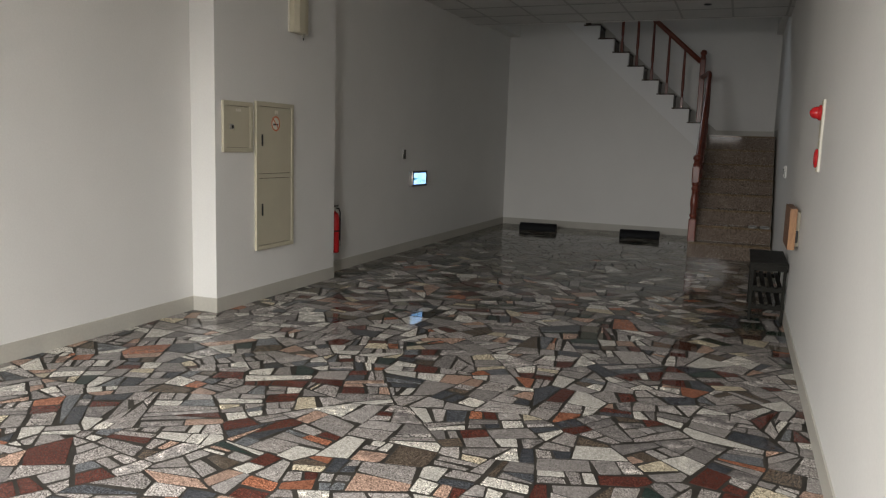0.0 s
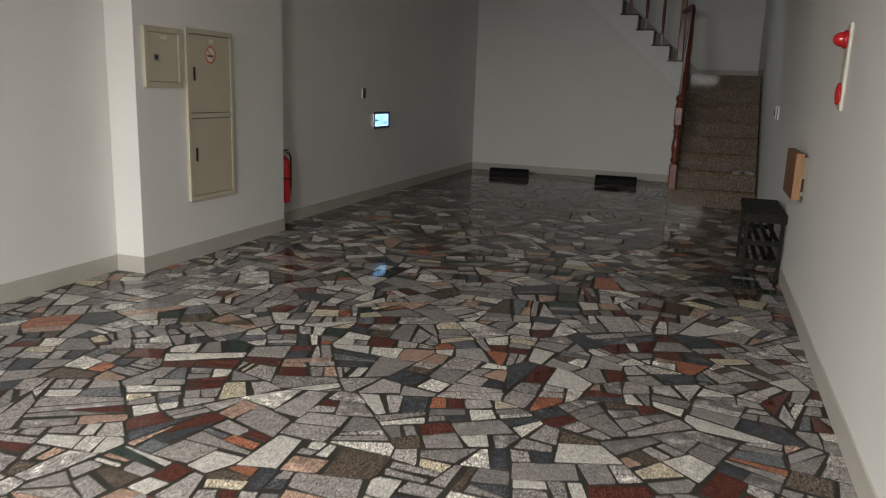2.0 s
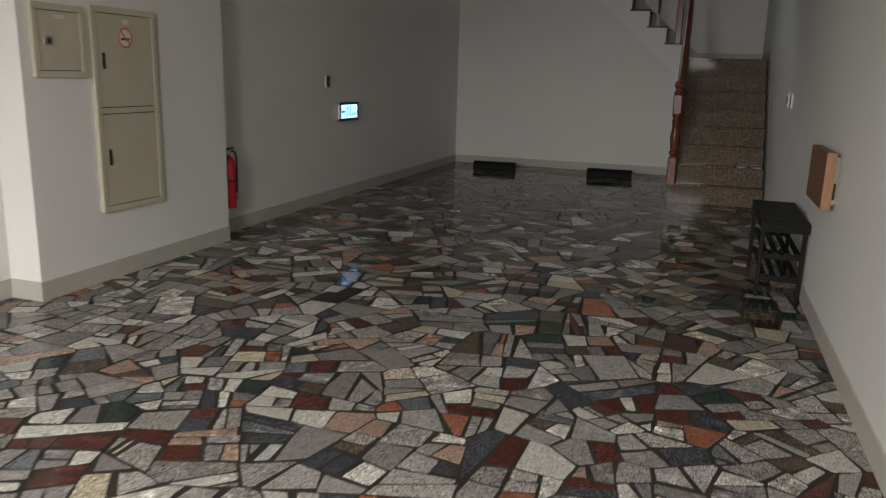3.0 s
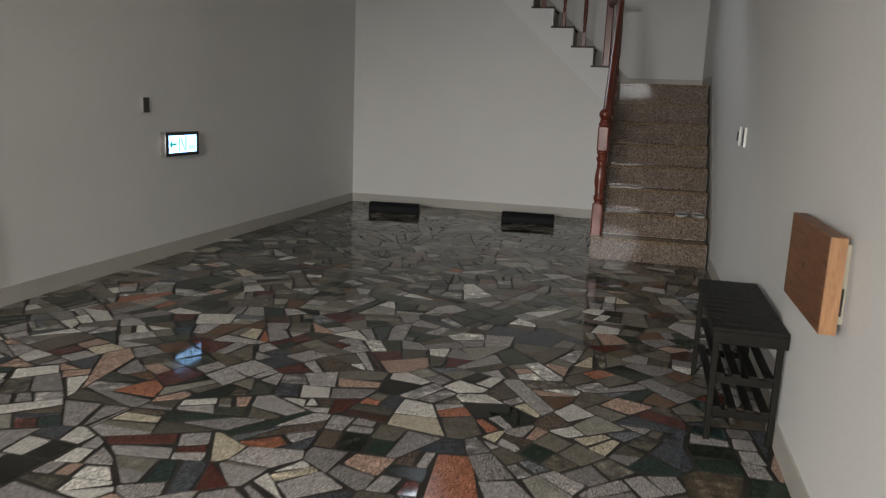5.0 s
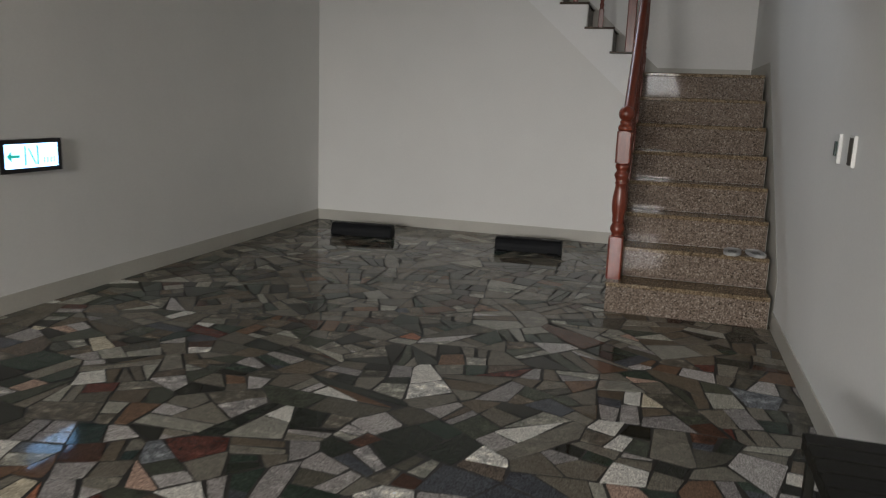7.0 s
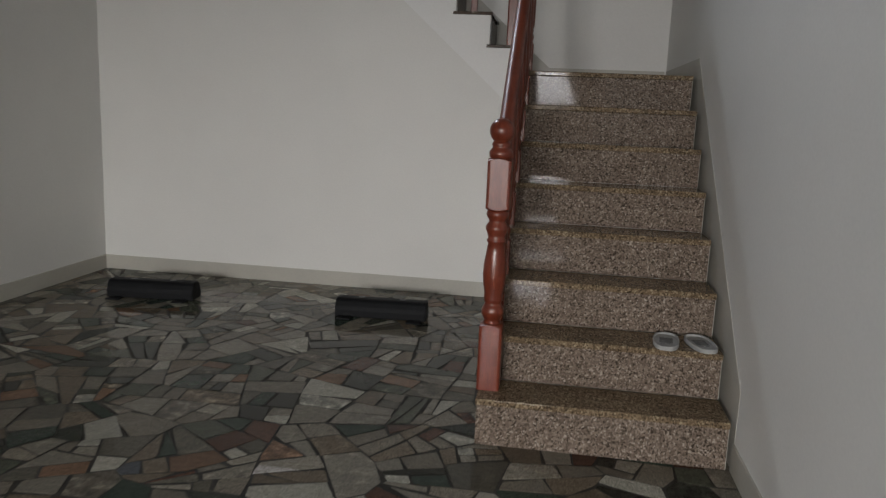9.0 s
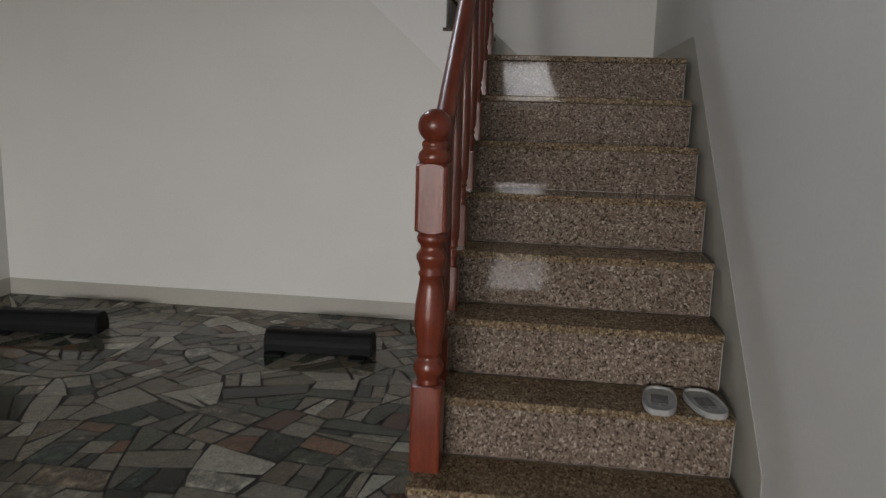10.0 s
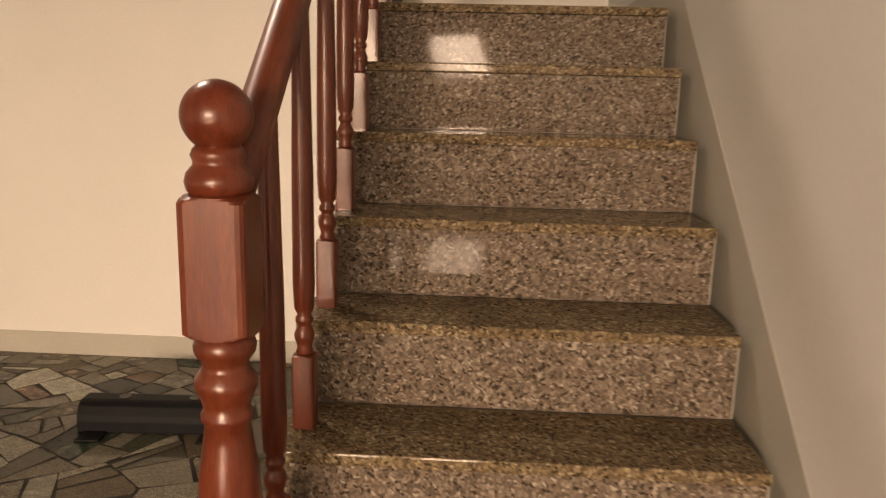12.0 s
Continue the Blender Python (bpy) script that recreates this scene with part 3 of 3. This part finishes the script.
big, w, h, fr = cabinet("electrical_cabinet", 5.55, 6.068, 0.402, 1.558, "tall beige enamelled steel cabinet with two doors on the pilaster")
part("mid_rail", boxed(0.006, 0.021, -w + fr, w - fr, 0.566, 0.598, 0.002), BEIGE, big)
for z0, z1 in ((fr + 0.004, 0.561), (0.603, h - fr - 0.004)):
    door = part("door", boxed(0.008, 0.018, -w + fr + 0.004, w - fr - 0.004, z0, z1, 0.002), BEIGE, big)
    part("pull", boxed(0.018, 0.021, -w + fr + 0.034, -w + fr + 0.056, (z0 + z1) / 2 - 0.045 + (0.0 if z0 > 0.3 else 0.02), (z0 + z1) / 2 + 0.045 + (0.0 if z0 > 0.3 else 0.02), 0.002), BLACK, door, "black recessed pull")
    part("grip", boxed(0.021, 0.0235, -w + fr + 0.040, -w + fr + 0.050, (z0 + z1) / 2 - 0.03, (z0 + z1) / 2 + 0.035, 0.001), BLACK, door)
    if z0 > 0.3:
        for i in range(2):
            part("label_strip", boxed(0.018, 0.0195, -0.012 + i * 0.024, 0.008 + i * 0.024, z1 - 0.05, z1 - 0.022), PAPER, door, "small pale maker's plate")
        ring = bmesh.new()
        zc, yc = z1 - 0.125, 0.0
        vo = [[ring.verts.new((0.0192, yc + r * math.cos(a), zc + r * math.sin(a))) for a in [2 * math.pi * i / 40 for i in range(40)]] for r in (0.047, 0.060)]
        for i in range(40):
            ring.faces.new((vo[0][i], vo[0][(i + 1) % 40], vo[1][(i + 1) % 40], vo[1][i]))
        n0 = len(ring.verts)
        box(ring, 0.0199, 0.0203, yc - 0.05, yc + 0.05, zc - 0.005, zc + 0.005)
        turned(ring, Matrix.Translation((0, yc, zc)) @ Matrix.Rotation(radians(-45), 4, "X") @ Matrix.Translation((0, -yc, -zc)), n0)
        disc = prism(bmesh.new(), [(yc + 0.061 * math.cos(2 * math.pi * i / 40), zc + 0.061 * math.sin(2 * math.pi * i / 40)) for i in range(40)], "x", 0.018, 0.0186)
        part("sticker", disc, PAPER, door, "round no-smoking sticker")
        part("sticker_ring", ring, ORANGE_INK, door, "orange ring and bar")
        cig = box(bmesh.new(), 0.0188, 0.0198, yc - 0.034, yc + 0.034, zc - 0.014, zc - 0.001)
        part("sticker_mark", cig, BLACK, door, "black cigarette mark")

# emergency lamp high on the pilaster
lamp = thing("emergency_light", (XL_COL, 6.115, 2.135), "beige emergency light box mounted high on the pilaster", "emergency light")
part("body", prism(bmesh.new(), [(0, -0.1), (0, 0.1), (0.055, 0.1), (0.085, 0.065), (0.093, 0.0), (0.085, -0.065), (0.055, -0.1)], "z", 0.0, 0.30, 0.006), BEIGE, lamp)
part("back_plate", boxed(0, 0.012, -0.108, 0.108, 0.005, 0.31, 0.003), CREAM, lamp)
part("knob", lathe(bmesh.new(), [(0.010, -0.03), (0.014, -0.026), (0.014, -0.016), (0.008, -0.012), (0.008, 0.004)], 0.06, 0.03, -0.002, 14), CHROME, lamp, "metal lamp nipple under the box")
part("knob_stem", lathe(bmesh.new(), [(0.005, -0.048), (0.006, -0.044), (0.006, -0.03)], 0.06, 0.03, -0.002, 10), BLACK, lamp)

# ---- left wall ----
sw = thing("wall_switch", (XL, 8.65, 1.148), "narrow dark metal wall switch above the exit sign", "switch")
part("plate", boxed(0, 0.012, -0.036, 0.036, -0.056, 0.056, 0.003), CHROME, sw, "brushed metal edge")
part("rocker", boxed(0.012, 0.017, -0.03, 0.034, -0.052, 0.052, 0.002), BRONZE, sw)

ex = thing("exit_sign", (XL, 9.03, 0.768), "lit exit sign in a metal frame low on the side wall", "exit sign")
b = bmesh.new()
for a in ((-0.215, 0.215, 0, 0.02), (-0.215, 0.215, 0.163, 0.183), (-0.215, -0.19, 0.02, 0.163), (0.195, 0.215, 0.02, 0.163)):
    box(b, 0.0, 0.05, *a, 0.008)
part("frame", b, CHROME, ex, "brushed metal frame")
b = bmesh.new()
for a in ((-0.214, 0.214, 0.001, 0.026), (-0.214, 0.214, 0.157, 0.182), (-0.214, -0.180, 0.026, 0.157), (0.184, 0.214, 0.026, 0.157)):
    box(b, 0.05, 0.053, *a, 0.001)
part("bezel", b, BLACK, ex, "black bezel")
part("panel", boxed(0.02, 0.046, -0.19, 0.195, 0.02, 0.163), SIGN_GLOW, ex, "glowing white panel")
arrow = prism(bmesh.new(), [(-0.165, 0.09), (-0.13, 0.12), (-0.13, 0.098), (-0.075, 0.098), (-0.075, 0.082), (-0.13, 0.082), (-0.13, 0.06)], "x", 0.046, 0.0475)
part("arrow", arrow, SIGN_GREEN, ex, "green arrow")
for a, z0, z1 in ((-0.045, 0.04, 0.145), (0.04, 0.04, 0.145)):
    part("door_jamb", boxed(0.046, 0.0475, a, a + 0.012, z0, z1), SIGN_GREEN, ex, "green doorway stroke")
runner = boxed(0.046, 0.0475, -0.005, 0.005, -0.05, 0.05)
turned(runner, Matrix.Translation((0, 0.008, 0.088)) @ Matrix.Rotation(radians(28), 4, "X"), 0)
part("figure", runner, SIGN_GREEN, ex, "green slanted figure stroke")
for i in range(4):
    part("letter_bar", boxed(0.046, 0.0475, 0.085 + i * 0.024, 0.096 + i * 0.024, 0.045, 0.078), SIGN_GREY, ex)

fe = thing("fire_extinguisher", (XL + 0.106, 6.872, 0.225), "red fire extinguisher hung on the wall beside the pilaster", "fire extinguisher")
part("cylinder", lathe(bmesh.new(), [(0.048, 0), (0.054, 0.008), (0.054, 0.32), (0.048, 0.355), (0.035, 0.378), (0.02, 0.385), (0.018, 0.40)]), RED_TIN, fe)
part("valve", lathe(bmesh.new(), [(0.02, 0.398), (0.022, 0.405), (0.022, 0.425), (0.012, 0.43)], n=14), CHROME, fe, "metal valve")
part("lever", boxed(-0.012, 0.012, -0.03, 0.07, 0.432, 0.446, 0.004), BLACK, fe, "black squeeze lever")
hose = [(0.02, 0.01, 0.42), (0.035, 0.035, 0.418), (0.04, 0.05, 0.38), (0.035, 0.058, 0.3), (0.033, 0.06, 0.18), (0.033, 0.06, 0.1)]
part("hose", sweep(bmesh.new(), hose, [(0.008 * math.cos(2 * math.pi * i / 8), 0.008 * math.sin(2 * math.pi * i / 8)) for i in range(8)]), BLACK, fe, "black discharge hose")
part("nozzle", lathe(bmesh.new(), [(0.013, 0.06), (0.011, 0.11)], 0.033, 0.06, 0, 10), CHROME, fe)
part("bracket", boxed(-0.1055, -0.052, -0.02, 0.02, 0.3, 0.36), BLACK, fe, "wall bracket")
part("neck_band", lathe(bmesh.new(), [(0.0552, 0.20), (0.0552, 0.215)]), BLACK, fe)

# ---- right wall ----
al = thing("fire_alarm", (XR_NEAR, 5.265, 1.185), "fire alarm plate with a red lamp and a red call point", "fire alarm")
part("plate", boxed(-0.012, 0, -0.05, 0.05, 0, 0.39, 0.003), CREAM, al, "cream metal plate")
part("face", boxed(-0.0145, -0.012, -0.045, 0.045, 0.006, 0.384, 0.002), BEIGE, al)
cone = lathe(bmesh.new(), [(0.042, 0), (0.042, 0.011), (0.040, 0.014), (0.034, 0.0145), (0.0335, 0.026), (0.029, 0.040), (0.020, 0.051), (0.010, 0.057), (0.001, 0.059)], n=28)
bmesh.ops.transform(cone, matrix=Matrix.Translation((-0.0145, 0, 0.32)) @ Matrix.Rotation(radians(-90), 4, "Y"), verts=cone.verts[:])
part("lamp_dome", cone, RED, al, "red translucent indicator dome")
disc = lathe(bmesh.new(), [(0.052, 0), (0.052, 0.007), (0.046, 0.013), (0.035, 0.015), (0.032, 0.009), (0.001, 0.009)], n=32)
bmesh.ops.transform(disc, matrix=Matrix.Translation((-0.0145, 0, 0.075)) @ Matrix.Rotation(radians(-90), 4, "Y"), verts=disc.verts[:])
part("call_point", disc, RED, al, "red round push-button ring")
part("label_strip", boxed(-0.0157, -0.0145, -0.038, 0.038, 0.172, 0.186), CHROME, al)

wbx = thing("wooden_box", (XR_NEAR, 6.385, 0.648), "flat wooden box cover fixed to the wall above the bench", "wall box")
bb = boxed(-0.070, -0.024, -0.250, 0.285, 0.0, 0.275, 0.004)
part("board", bb, OAK, wbx)
b = bmesh.new()
box(b, -0.0685, -0.025, -0.254, -0.2505, 0.001, 0.274)
part("edge_strip", b, OAK_END, wbx, "paler cut edge")
# pale plate coloured beige to hold the shade that the board throws on it
part("wall_plate", boxed(-0.024, 0, -0.2, 0.262, 0.02, 0.25, 0.003), BEIGE, wbx, "mounting plate in beige, darkened for the shade behind the board")
part("cable_slot", boxed(-0.022, -0.006, -0.206, -0.2, 0.045, 0.125), BLACK, wbx)
part("keyhole", boxed(-0.0715, -0.070, 0.035, 0.049, 0.132, 0.14, 0.0005), BLACK, wbx, "small dark hole")
kh = lathe(bmesh.new(), [(0.007, 0), (0.007, 0.0018), (0.004, 0.0022)], n=12)
bmesh.ops.transform(kh, matrix=Matrix.Translation((-0.070, 0.042, 0.139)) @ Matrix.Rotation(radians(-90), 4, "Y"), verts=kh.verts[:])
part("screw", kh, BLACK, wbx)

door = thing("door_1", (XR_NEAR, DOOR0, 0), "closed beige side door in a brown metal frame", "door", kind="structure")
W_ = DOOR1 - DOOR0
def surround(a, b, x0, x1):
    """Three sides of a door frame between the insets a and b."""
    bm = bmesh.new()
    box(bm, x0, x1, a, b, 0.002, DOOR_TOP - a, 0.002)
    box(bm, x0, x1, W_ - b, W_ - a, 0.002, DOOR_TOP - a, 0.002)
    box(bm, x0, x1, b + 0.0005, W_ - b - 0.0005, DOOR_TOP - b, DOOR_TOP - a, 0.002)
    return bm
# black strip standing in for the shadow gap between wall and casing
part("gap", surround(0.003, 0.020, 0.012, 0.10), BLACK, door, "black strip that draws the shadow line beside the casing")
part("casing", surround(0.021, 0.044, -0.004, 0.10), BEIGE, door, "pale casing strip")
part("door_frame", surround(0.045, 0.098, -0.002, 0.12), BRONZE, door, "brown metal frame")
part("leaf", boxed(0.03, 0.07, 0.1, W_ - 0.1, 0.006, DOOR_TOP - 0.1, 0.003), CREAM, door, "beige door leaf")

for yy, dark in ((9.145, True), (8.89, False)):
    s1 = thing("light_switch", (XR, yy, 1.108), "white wall plate with a dark rocker" if dark else "white framed dark metal wall plate", "switch", "switches by the stair")
    part("plate", boxed(-0.014, 0, -0.036, 0.036, -0.06, 0.06, 0.003), WHITE, s1)
    part("rocker", boxed(-0.021 if dark else -0.016, -0.014, -0.015 if dark else -0.03, 0.017 if dark else 0.03, -0.03 if dark else -0.052, 0.03 if dark else 0.052, 0.002), DKGREEN if dark else BRONZE, s1)

# ---- bench with shoe shelves ----
bench = thing("shoe_bench", (0.465, 7.215, 0), "dark brown slatted wooden shoe bench against the wall", "bench")
X0, X1, Y0, Y1 = -0.128, 0.135, -0.435, 0.435
b = bmesh.new()
for a in ((X0, X1, Y0, Y0 + 0.02), (X0, X1, Y1 - 0.02, Y1), (X0, X0 + 0.02, Y0 + 0.02, Y1 - 0.02), (X1 - 0.02, X1, Y0 + 0.02, Y1 - 0.02)):
    box(b, *a, 0.402 if a[1] - a[0] > 0.1 else 0.418, 0.448, 0.002)
part("seat_frame", b, ESPRESSO, bench)
ns = 12
for i in range(ns):
    y0 = Y0 + 0.001 + i * (Y1 - Y0 - 0.002) / ns
    part("seat_slat", boxed(X0 - 0.003, X1, y0, y0 + (Y1 - Y0) / ns - 0.008, 0.4485, 0.462, 0.0025), ESPRESSO, bench)
for x in (X0 + 0.018, X1 - 0.018):
    for yy in (Y0 + 0.05, Y1 - 0.05):
        part("leg", boxed(x - 0.0115, x + 0.0115, yy - 0.0125, yy + 0.0125, 0.001, 0.4015, 0.003), ESPRESSO, bench)
for z in (0.10, 0.235):
    for yy in (Y0 + 0.05, Y1 - 0.05):
        part("shelf_rail", boxed(X0 + 0.0305, X1 - 0.0305, yy - 0.011, yy + 0.011, z, z + 0.03, 0.002), ESPRESSO, bench)
    for x in (-0.085, -0.028, 0.032, 0.09):
        part("shelf_slat", boxed(x - 0.016, x + 0.016, Y0 + 0.03, Y1 - 0.03, z + 0.0305, z + 0.044, 0.002), ESPRESSO, bench)


# ---- wheel stops ----
def wheel_stop(x, y, turn):
    w = thing("wheel_stop", (x, y, 0), "black rubber parking wheel stop on the stone floor", "wheel stop", "wheel stops by the back wall", turn=turn)
    prof = [(-0.076, 0.001), (-0.076, 0.044), (-0.070, 0.066), (-0.055, 0.096), (-0.041, 0.108), (-0.026, 0.112), (0.026, 0.112), (0.041, 0.108), (0.055, 0.096), (0.070, 0.066), (0.076, 0.044), (0.076, 0.001)]
    part("bar", prism(bmesh.new(), prof, "x", -0.278, 0.278, 0.004), RUBBER, w)
    for sx in (-0.13, 0.13):
        part("bolt_hole", lathe(bmesh.new(), [(0.021, 0.1115), (0.021, 0.1135), (0.017, 0.114), (0.012, 0.1125)], sx, 0, 0, 16), BLACK, w, "dark countersunk bolt hole")
    for sx in (-0.2835, 0.2785):
        part("end_cap", prism(bmesh.new(), [(p * 0.93, 0.001 + q * 0.95) for p, q in prof], "x", sx, sx + 0.005), RUBBER, w)
    for sx in (-0.215, 0.215):
        part("foot", boxed(sx - 0.043, sx + 0.043, -0.152, -0.0765, 0.001, 0.009, 0.002), RUBBER, w, "flat rubber mounting foot")
    return w


wheel_stop(-2.655, 12.02, 6)
wheel_stop(-1.112, 12.0, 3)


# ---- pads on the second step ----
def pad(x, y, turn):
    p = thing("slipper_pad", (x, y, 2 * RISE), "frosted clear plastic slipper sole lying on the second step", "slipper", "pair on the step", turn=turn)
    def outline(k):
        turns = [2 * math.pi * i / 36 for i in range(36)]
        wide, long_ = 0.052 - (1 - k) * 0.05, 0.109 - (1 - k) * 0.055
        return [(math.copysign(abs(math.cos(a)) ** 0.7, math.cos(a)) * wide * (1 + 0.06 * math.sin(a)), math.copysign(abs(math.sin(a)) ** 0.8, math.sin(a)) * long_) for a in turns]
    part("sole", prism(bmesh.new(), outline(1.0), "z", 0.0005, 0.011, 0.003), CLEAR, p)
    b = bmesh.new()
    rings = [[b.verts.new((x_, y_, z_)) for x_, y_ in outline(k_)] for k_, z_ in ((0.99, 0.0105), (0.985, 0.0165), (0.96, 0.0185), (0.90, 0.0175), (0.87, 0.0112))]
    for q, r in zip(rings, rings[1:]):
        for i in range(len(q)):
            b.faces.new((q[i], q[(i + 1) % len(q)], r[(i + 1) % len(q)], r[i]))
    part("rim", b, CLEAR, p, "raised frosted rim")
    for i in range(2):
        part("print_bar", boxed(-0.022 + i * 0.024, -0.004 + i * 0.024, -0.045, -0.037, 0.0111, 0.0116), FAINT, p, "faint grey mark")
    part("print_bar", boxed(-0.026, 0.026, -0.03, 0.045, 0.0111, 0.0116), FAINT, p, "blotchy grey worn print")


pad(0.398, 10.602, -7)
pad(0.536, 10.608, 9)

# small fitting on the ceiling
solid("ceiling_fitting", lathe(bmesh.new(), [(0.012, -0.012), (0.04, -0.008), (0.046, 0.0)], -0.295, 10.05, CEIL - 0.0005, 16), BLACK, "small dark round fitting on the suspended ceiling", "ceiling fitting")


# ---- stone floor ----
def clip(poly, px, py, nx, ny):
    """The side of a convex outline that lies along (nx, ny) from the line through (px, py)."""
    res = []
    for i, a in enumerate(poly):
        b = poly[(i + 1) % len(poly)]
        da, db = (a[0] - px) * nx + (a[1] - py) * ny, (b[0] - px) * nx + (b[1] - py) * ny
        if da >= 0:
            res.append(a)
        if da * db < 0:
            t = da / (da - db)
            res.append((a[0] + t * (b[0] - a[0]), a[1] + t * (b[1] - a[1])))
    return res


def area_of(poly):
    return 0.5 * sum(a[0] * b[1] - b[0] * a[1] for a, b in zip(poly, poly[1:] + poly[:1]))


rng = random.Random(11)


def broken(poly, want, res):
    a = area_of(poly)
    if a < want or len(poly) < 3:
        res.append(poly)
        return
    cx, cy = sum(p[0] for p in poly) / len(poly), sum(p[1] for p in poly) / len(poly)
    k = len(poly)
    e = max(range(k), key=lambda i: (poly[i][0] - poly[(i + 1) % k][0]) ** 2 + (poly[i][1] - poly[(i + 1) % k][1]) ** 2)
    base = math.atan2(poly[(e + 1) % k][1] - poly[e][1], poly[(e + 1) % k][0] - poly[e][0])
    u = [(p[0] - cx) * math.cos(base) + (p[1] - cy) * math.sin(base) for p in poly]
    v = [(p[1] - cy) * math.cos(base) - (p[0] - cx) * math.sin(base) for p in poly]
    if max(v) - min(v) > max(u) - min(u):
        base += math.pi / 2
    if rng.random() < 0.25:
        base += math.pi / 2
    best = None
    for _ in range(7):                       # of a few cuts keep the one that leaves the fewest slivers
        ang = base + rng.gauss(0, 0.2)
        sh = rng.uniform(-0.2, 0.2) * math.sqrt(a)
        nx, ny = math.cos(ang), math.sin(ang)
        px, py = cx + sh * nx, cy + sh * ny
        halves = [clip(poly, px, py, s_ * nx, s_ * ny) for s_ in (1, -1)]
        worst = 1.0
        for h in halves:
            if len(h) < 3:
                worst = -1.0
                continue
            rim = sum(math.hypot(h[i][0] - h[i - 1][0], h[i][1] - h[i - 1][1]) for i in range(len(h)))
            worst = min(worst, area_of(h) / rim ** 2 - (0.03 if len(h) == 3 else 0.0))
        if best is None or worst > best[0]:
            best = (worst, halves)
    for half in best[1]:
        if len(half) >= 3:
            usual = 0.015 + 0.008 * max(0.0, min(1.0, (cy - 3.5) / 2.5))      # larger offcuts were laid further in
            broken(half, min(0.07, max(0.006, rng.lognormvariate(math.log(usual), 0.55))), res)


def inset(poly):
    """Draws each side in by a joint of uneven width and knocks off the corners."""
    res = poly
    k = len(poly)
    wide = 1.0 if poly[0][1] < 7.5 else 0.7      # closer joints towards the back wall
    for i in range(k):
        a, b = poly[i], poly[(i + 1) % k]
        ex_, ey_ = b[0] - a[0], b[1] - a[1]
        d = math.hypot(ex_, ey_)
        if d < 1e-5:
            continue
        nx, ny = -ey_ / d, ex_ / d
        tw = rng.gauss(0, 0.055)
        c, s_ = math.cos(tw), math.sin(tw)
        g = wide * (rng.uniform(0.0025, 0.0075) if rng.random() < 0.74 else rng.uniform(0.008, 0.017))
        mx, my = (a[0] + b[0]) / 2 + nx * g, (a[1] + b[1]) / 2 + ny * g
        res = clip(res, mx, my, nx * c - ny * s_, nx * s_ + ny * c)
        if len(res) < 3:
            return []
    pts = []
    k = len(res)
    for i in range(k):
        p, q, r = res[i - 1], res[i], res[(i + 1) % k]
        for o in (p, r):
            d = math.hypot(o[0] - q[0], o[1] - q[1])
            c = min(0.3 * d, rng.choice((0.001, 0.002, 0.004, 0.009)))
            if d > 1e-6:
                pts.append((q[0] + (o[0] - q[0]) * c / d, q[1] + (o[1] - q[1]) * c / d))
    return pts


FX0, FX1, FY0, FY1 = XL_NEAR - 0.02, XR + 0.02, FRONT, YB + 0.02
seeds = [(rng.uniform(FX0, FX1), rng.uniform(FY0, FY1)) for _ in range(430)]
stones = []
for i, (sx, sy) in enumerate(seeds):
    cell = [(FX0, FY0), (FX1, FY0), (FX1, FY1), (FX0, FY1)]
    for j, (tx, ty) in enumerate(seeds):
        if i != j and (tx - sx) ** 2 + (ty - sy) ** 2 < 2.5:
            cell = clip(cell, (sx + tx) / 2, (sy + ty) / 2, sx - tx, sy - ty)
            if len(cell) < 3:
                break
    if len(cell) >= 3:
        broken(cell, 0.03, stones)
floor = solid("floor", boxed(FX0, FX1, FY0, FY1, -0.12, -0.0012), GROUT, "polished floor of broken stone offcuts in dark grout", "floor", "structure")


def stone_faces(poly, cx=0.0, cy=0.0):
    """Vertices and faces of one stone: a hardly tilted top with a worn edge."""
    tx, ty = rng.gauss(0, 0.0006), rng.gauss(0, 0.0006)
    mx, my = sum(p[0] for p in poly) / len(poly), sum(p[1] for p in poly) / len(poly)
    top, rim = [], []
    for x, y in poly:
        z = max(-0.0012, min(0.0008, (x - mx) * tx + (y - my) * ty))
        k = 1 - 0.0004 / max(0.004, math.hypot(x - mx, y - my))
        top.append((mx + (x - mx) * k - cx, my + (y - my) * k - cy, z))
        rim.append((x - cx, y - cy, -0.0045))
    n_ = len(poly)
    return top + rim, [list(range(n_))] + [[i, i + n_, (i + 1) % n_ + n_, (i + 1) % n_] for i in range(n_)]


near, verts, faces = 0, [], []
for poly in stones:
    poly = inset(poly)
    if len(poly) < 3 or area_of(poly) < 0.0004:
        continue
    cx, cy = sum(p[0] for p in poly) / len(poly), sum(p[1] for p in poly) / len(poly)
    if near < 300 and -0.8 < cx < 0.45 and 2.8 < cy < 9.9:
        vs, fs = stone_faces(poly, cx, cy)
        me = bpy.data.meshes.new("stone")
        me.from_pydata(vs, [], fs)
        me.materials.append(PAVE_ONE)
        ob = new("stone", me)
        ob.parent, ob.location = floor, (cx, cy, 0)
        near += 1
    else:
        vs, fs = stone_faces(poly)
        o = len(verts)
        verts += vs
        faces += [[i + o for i in f] for f in fs]
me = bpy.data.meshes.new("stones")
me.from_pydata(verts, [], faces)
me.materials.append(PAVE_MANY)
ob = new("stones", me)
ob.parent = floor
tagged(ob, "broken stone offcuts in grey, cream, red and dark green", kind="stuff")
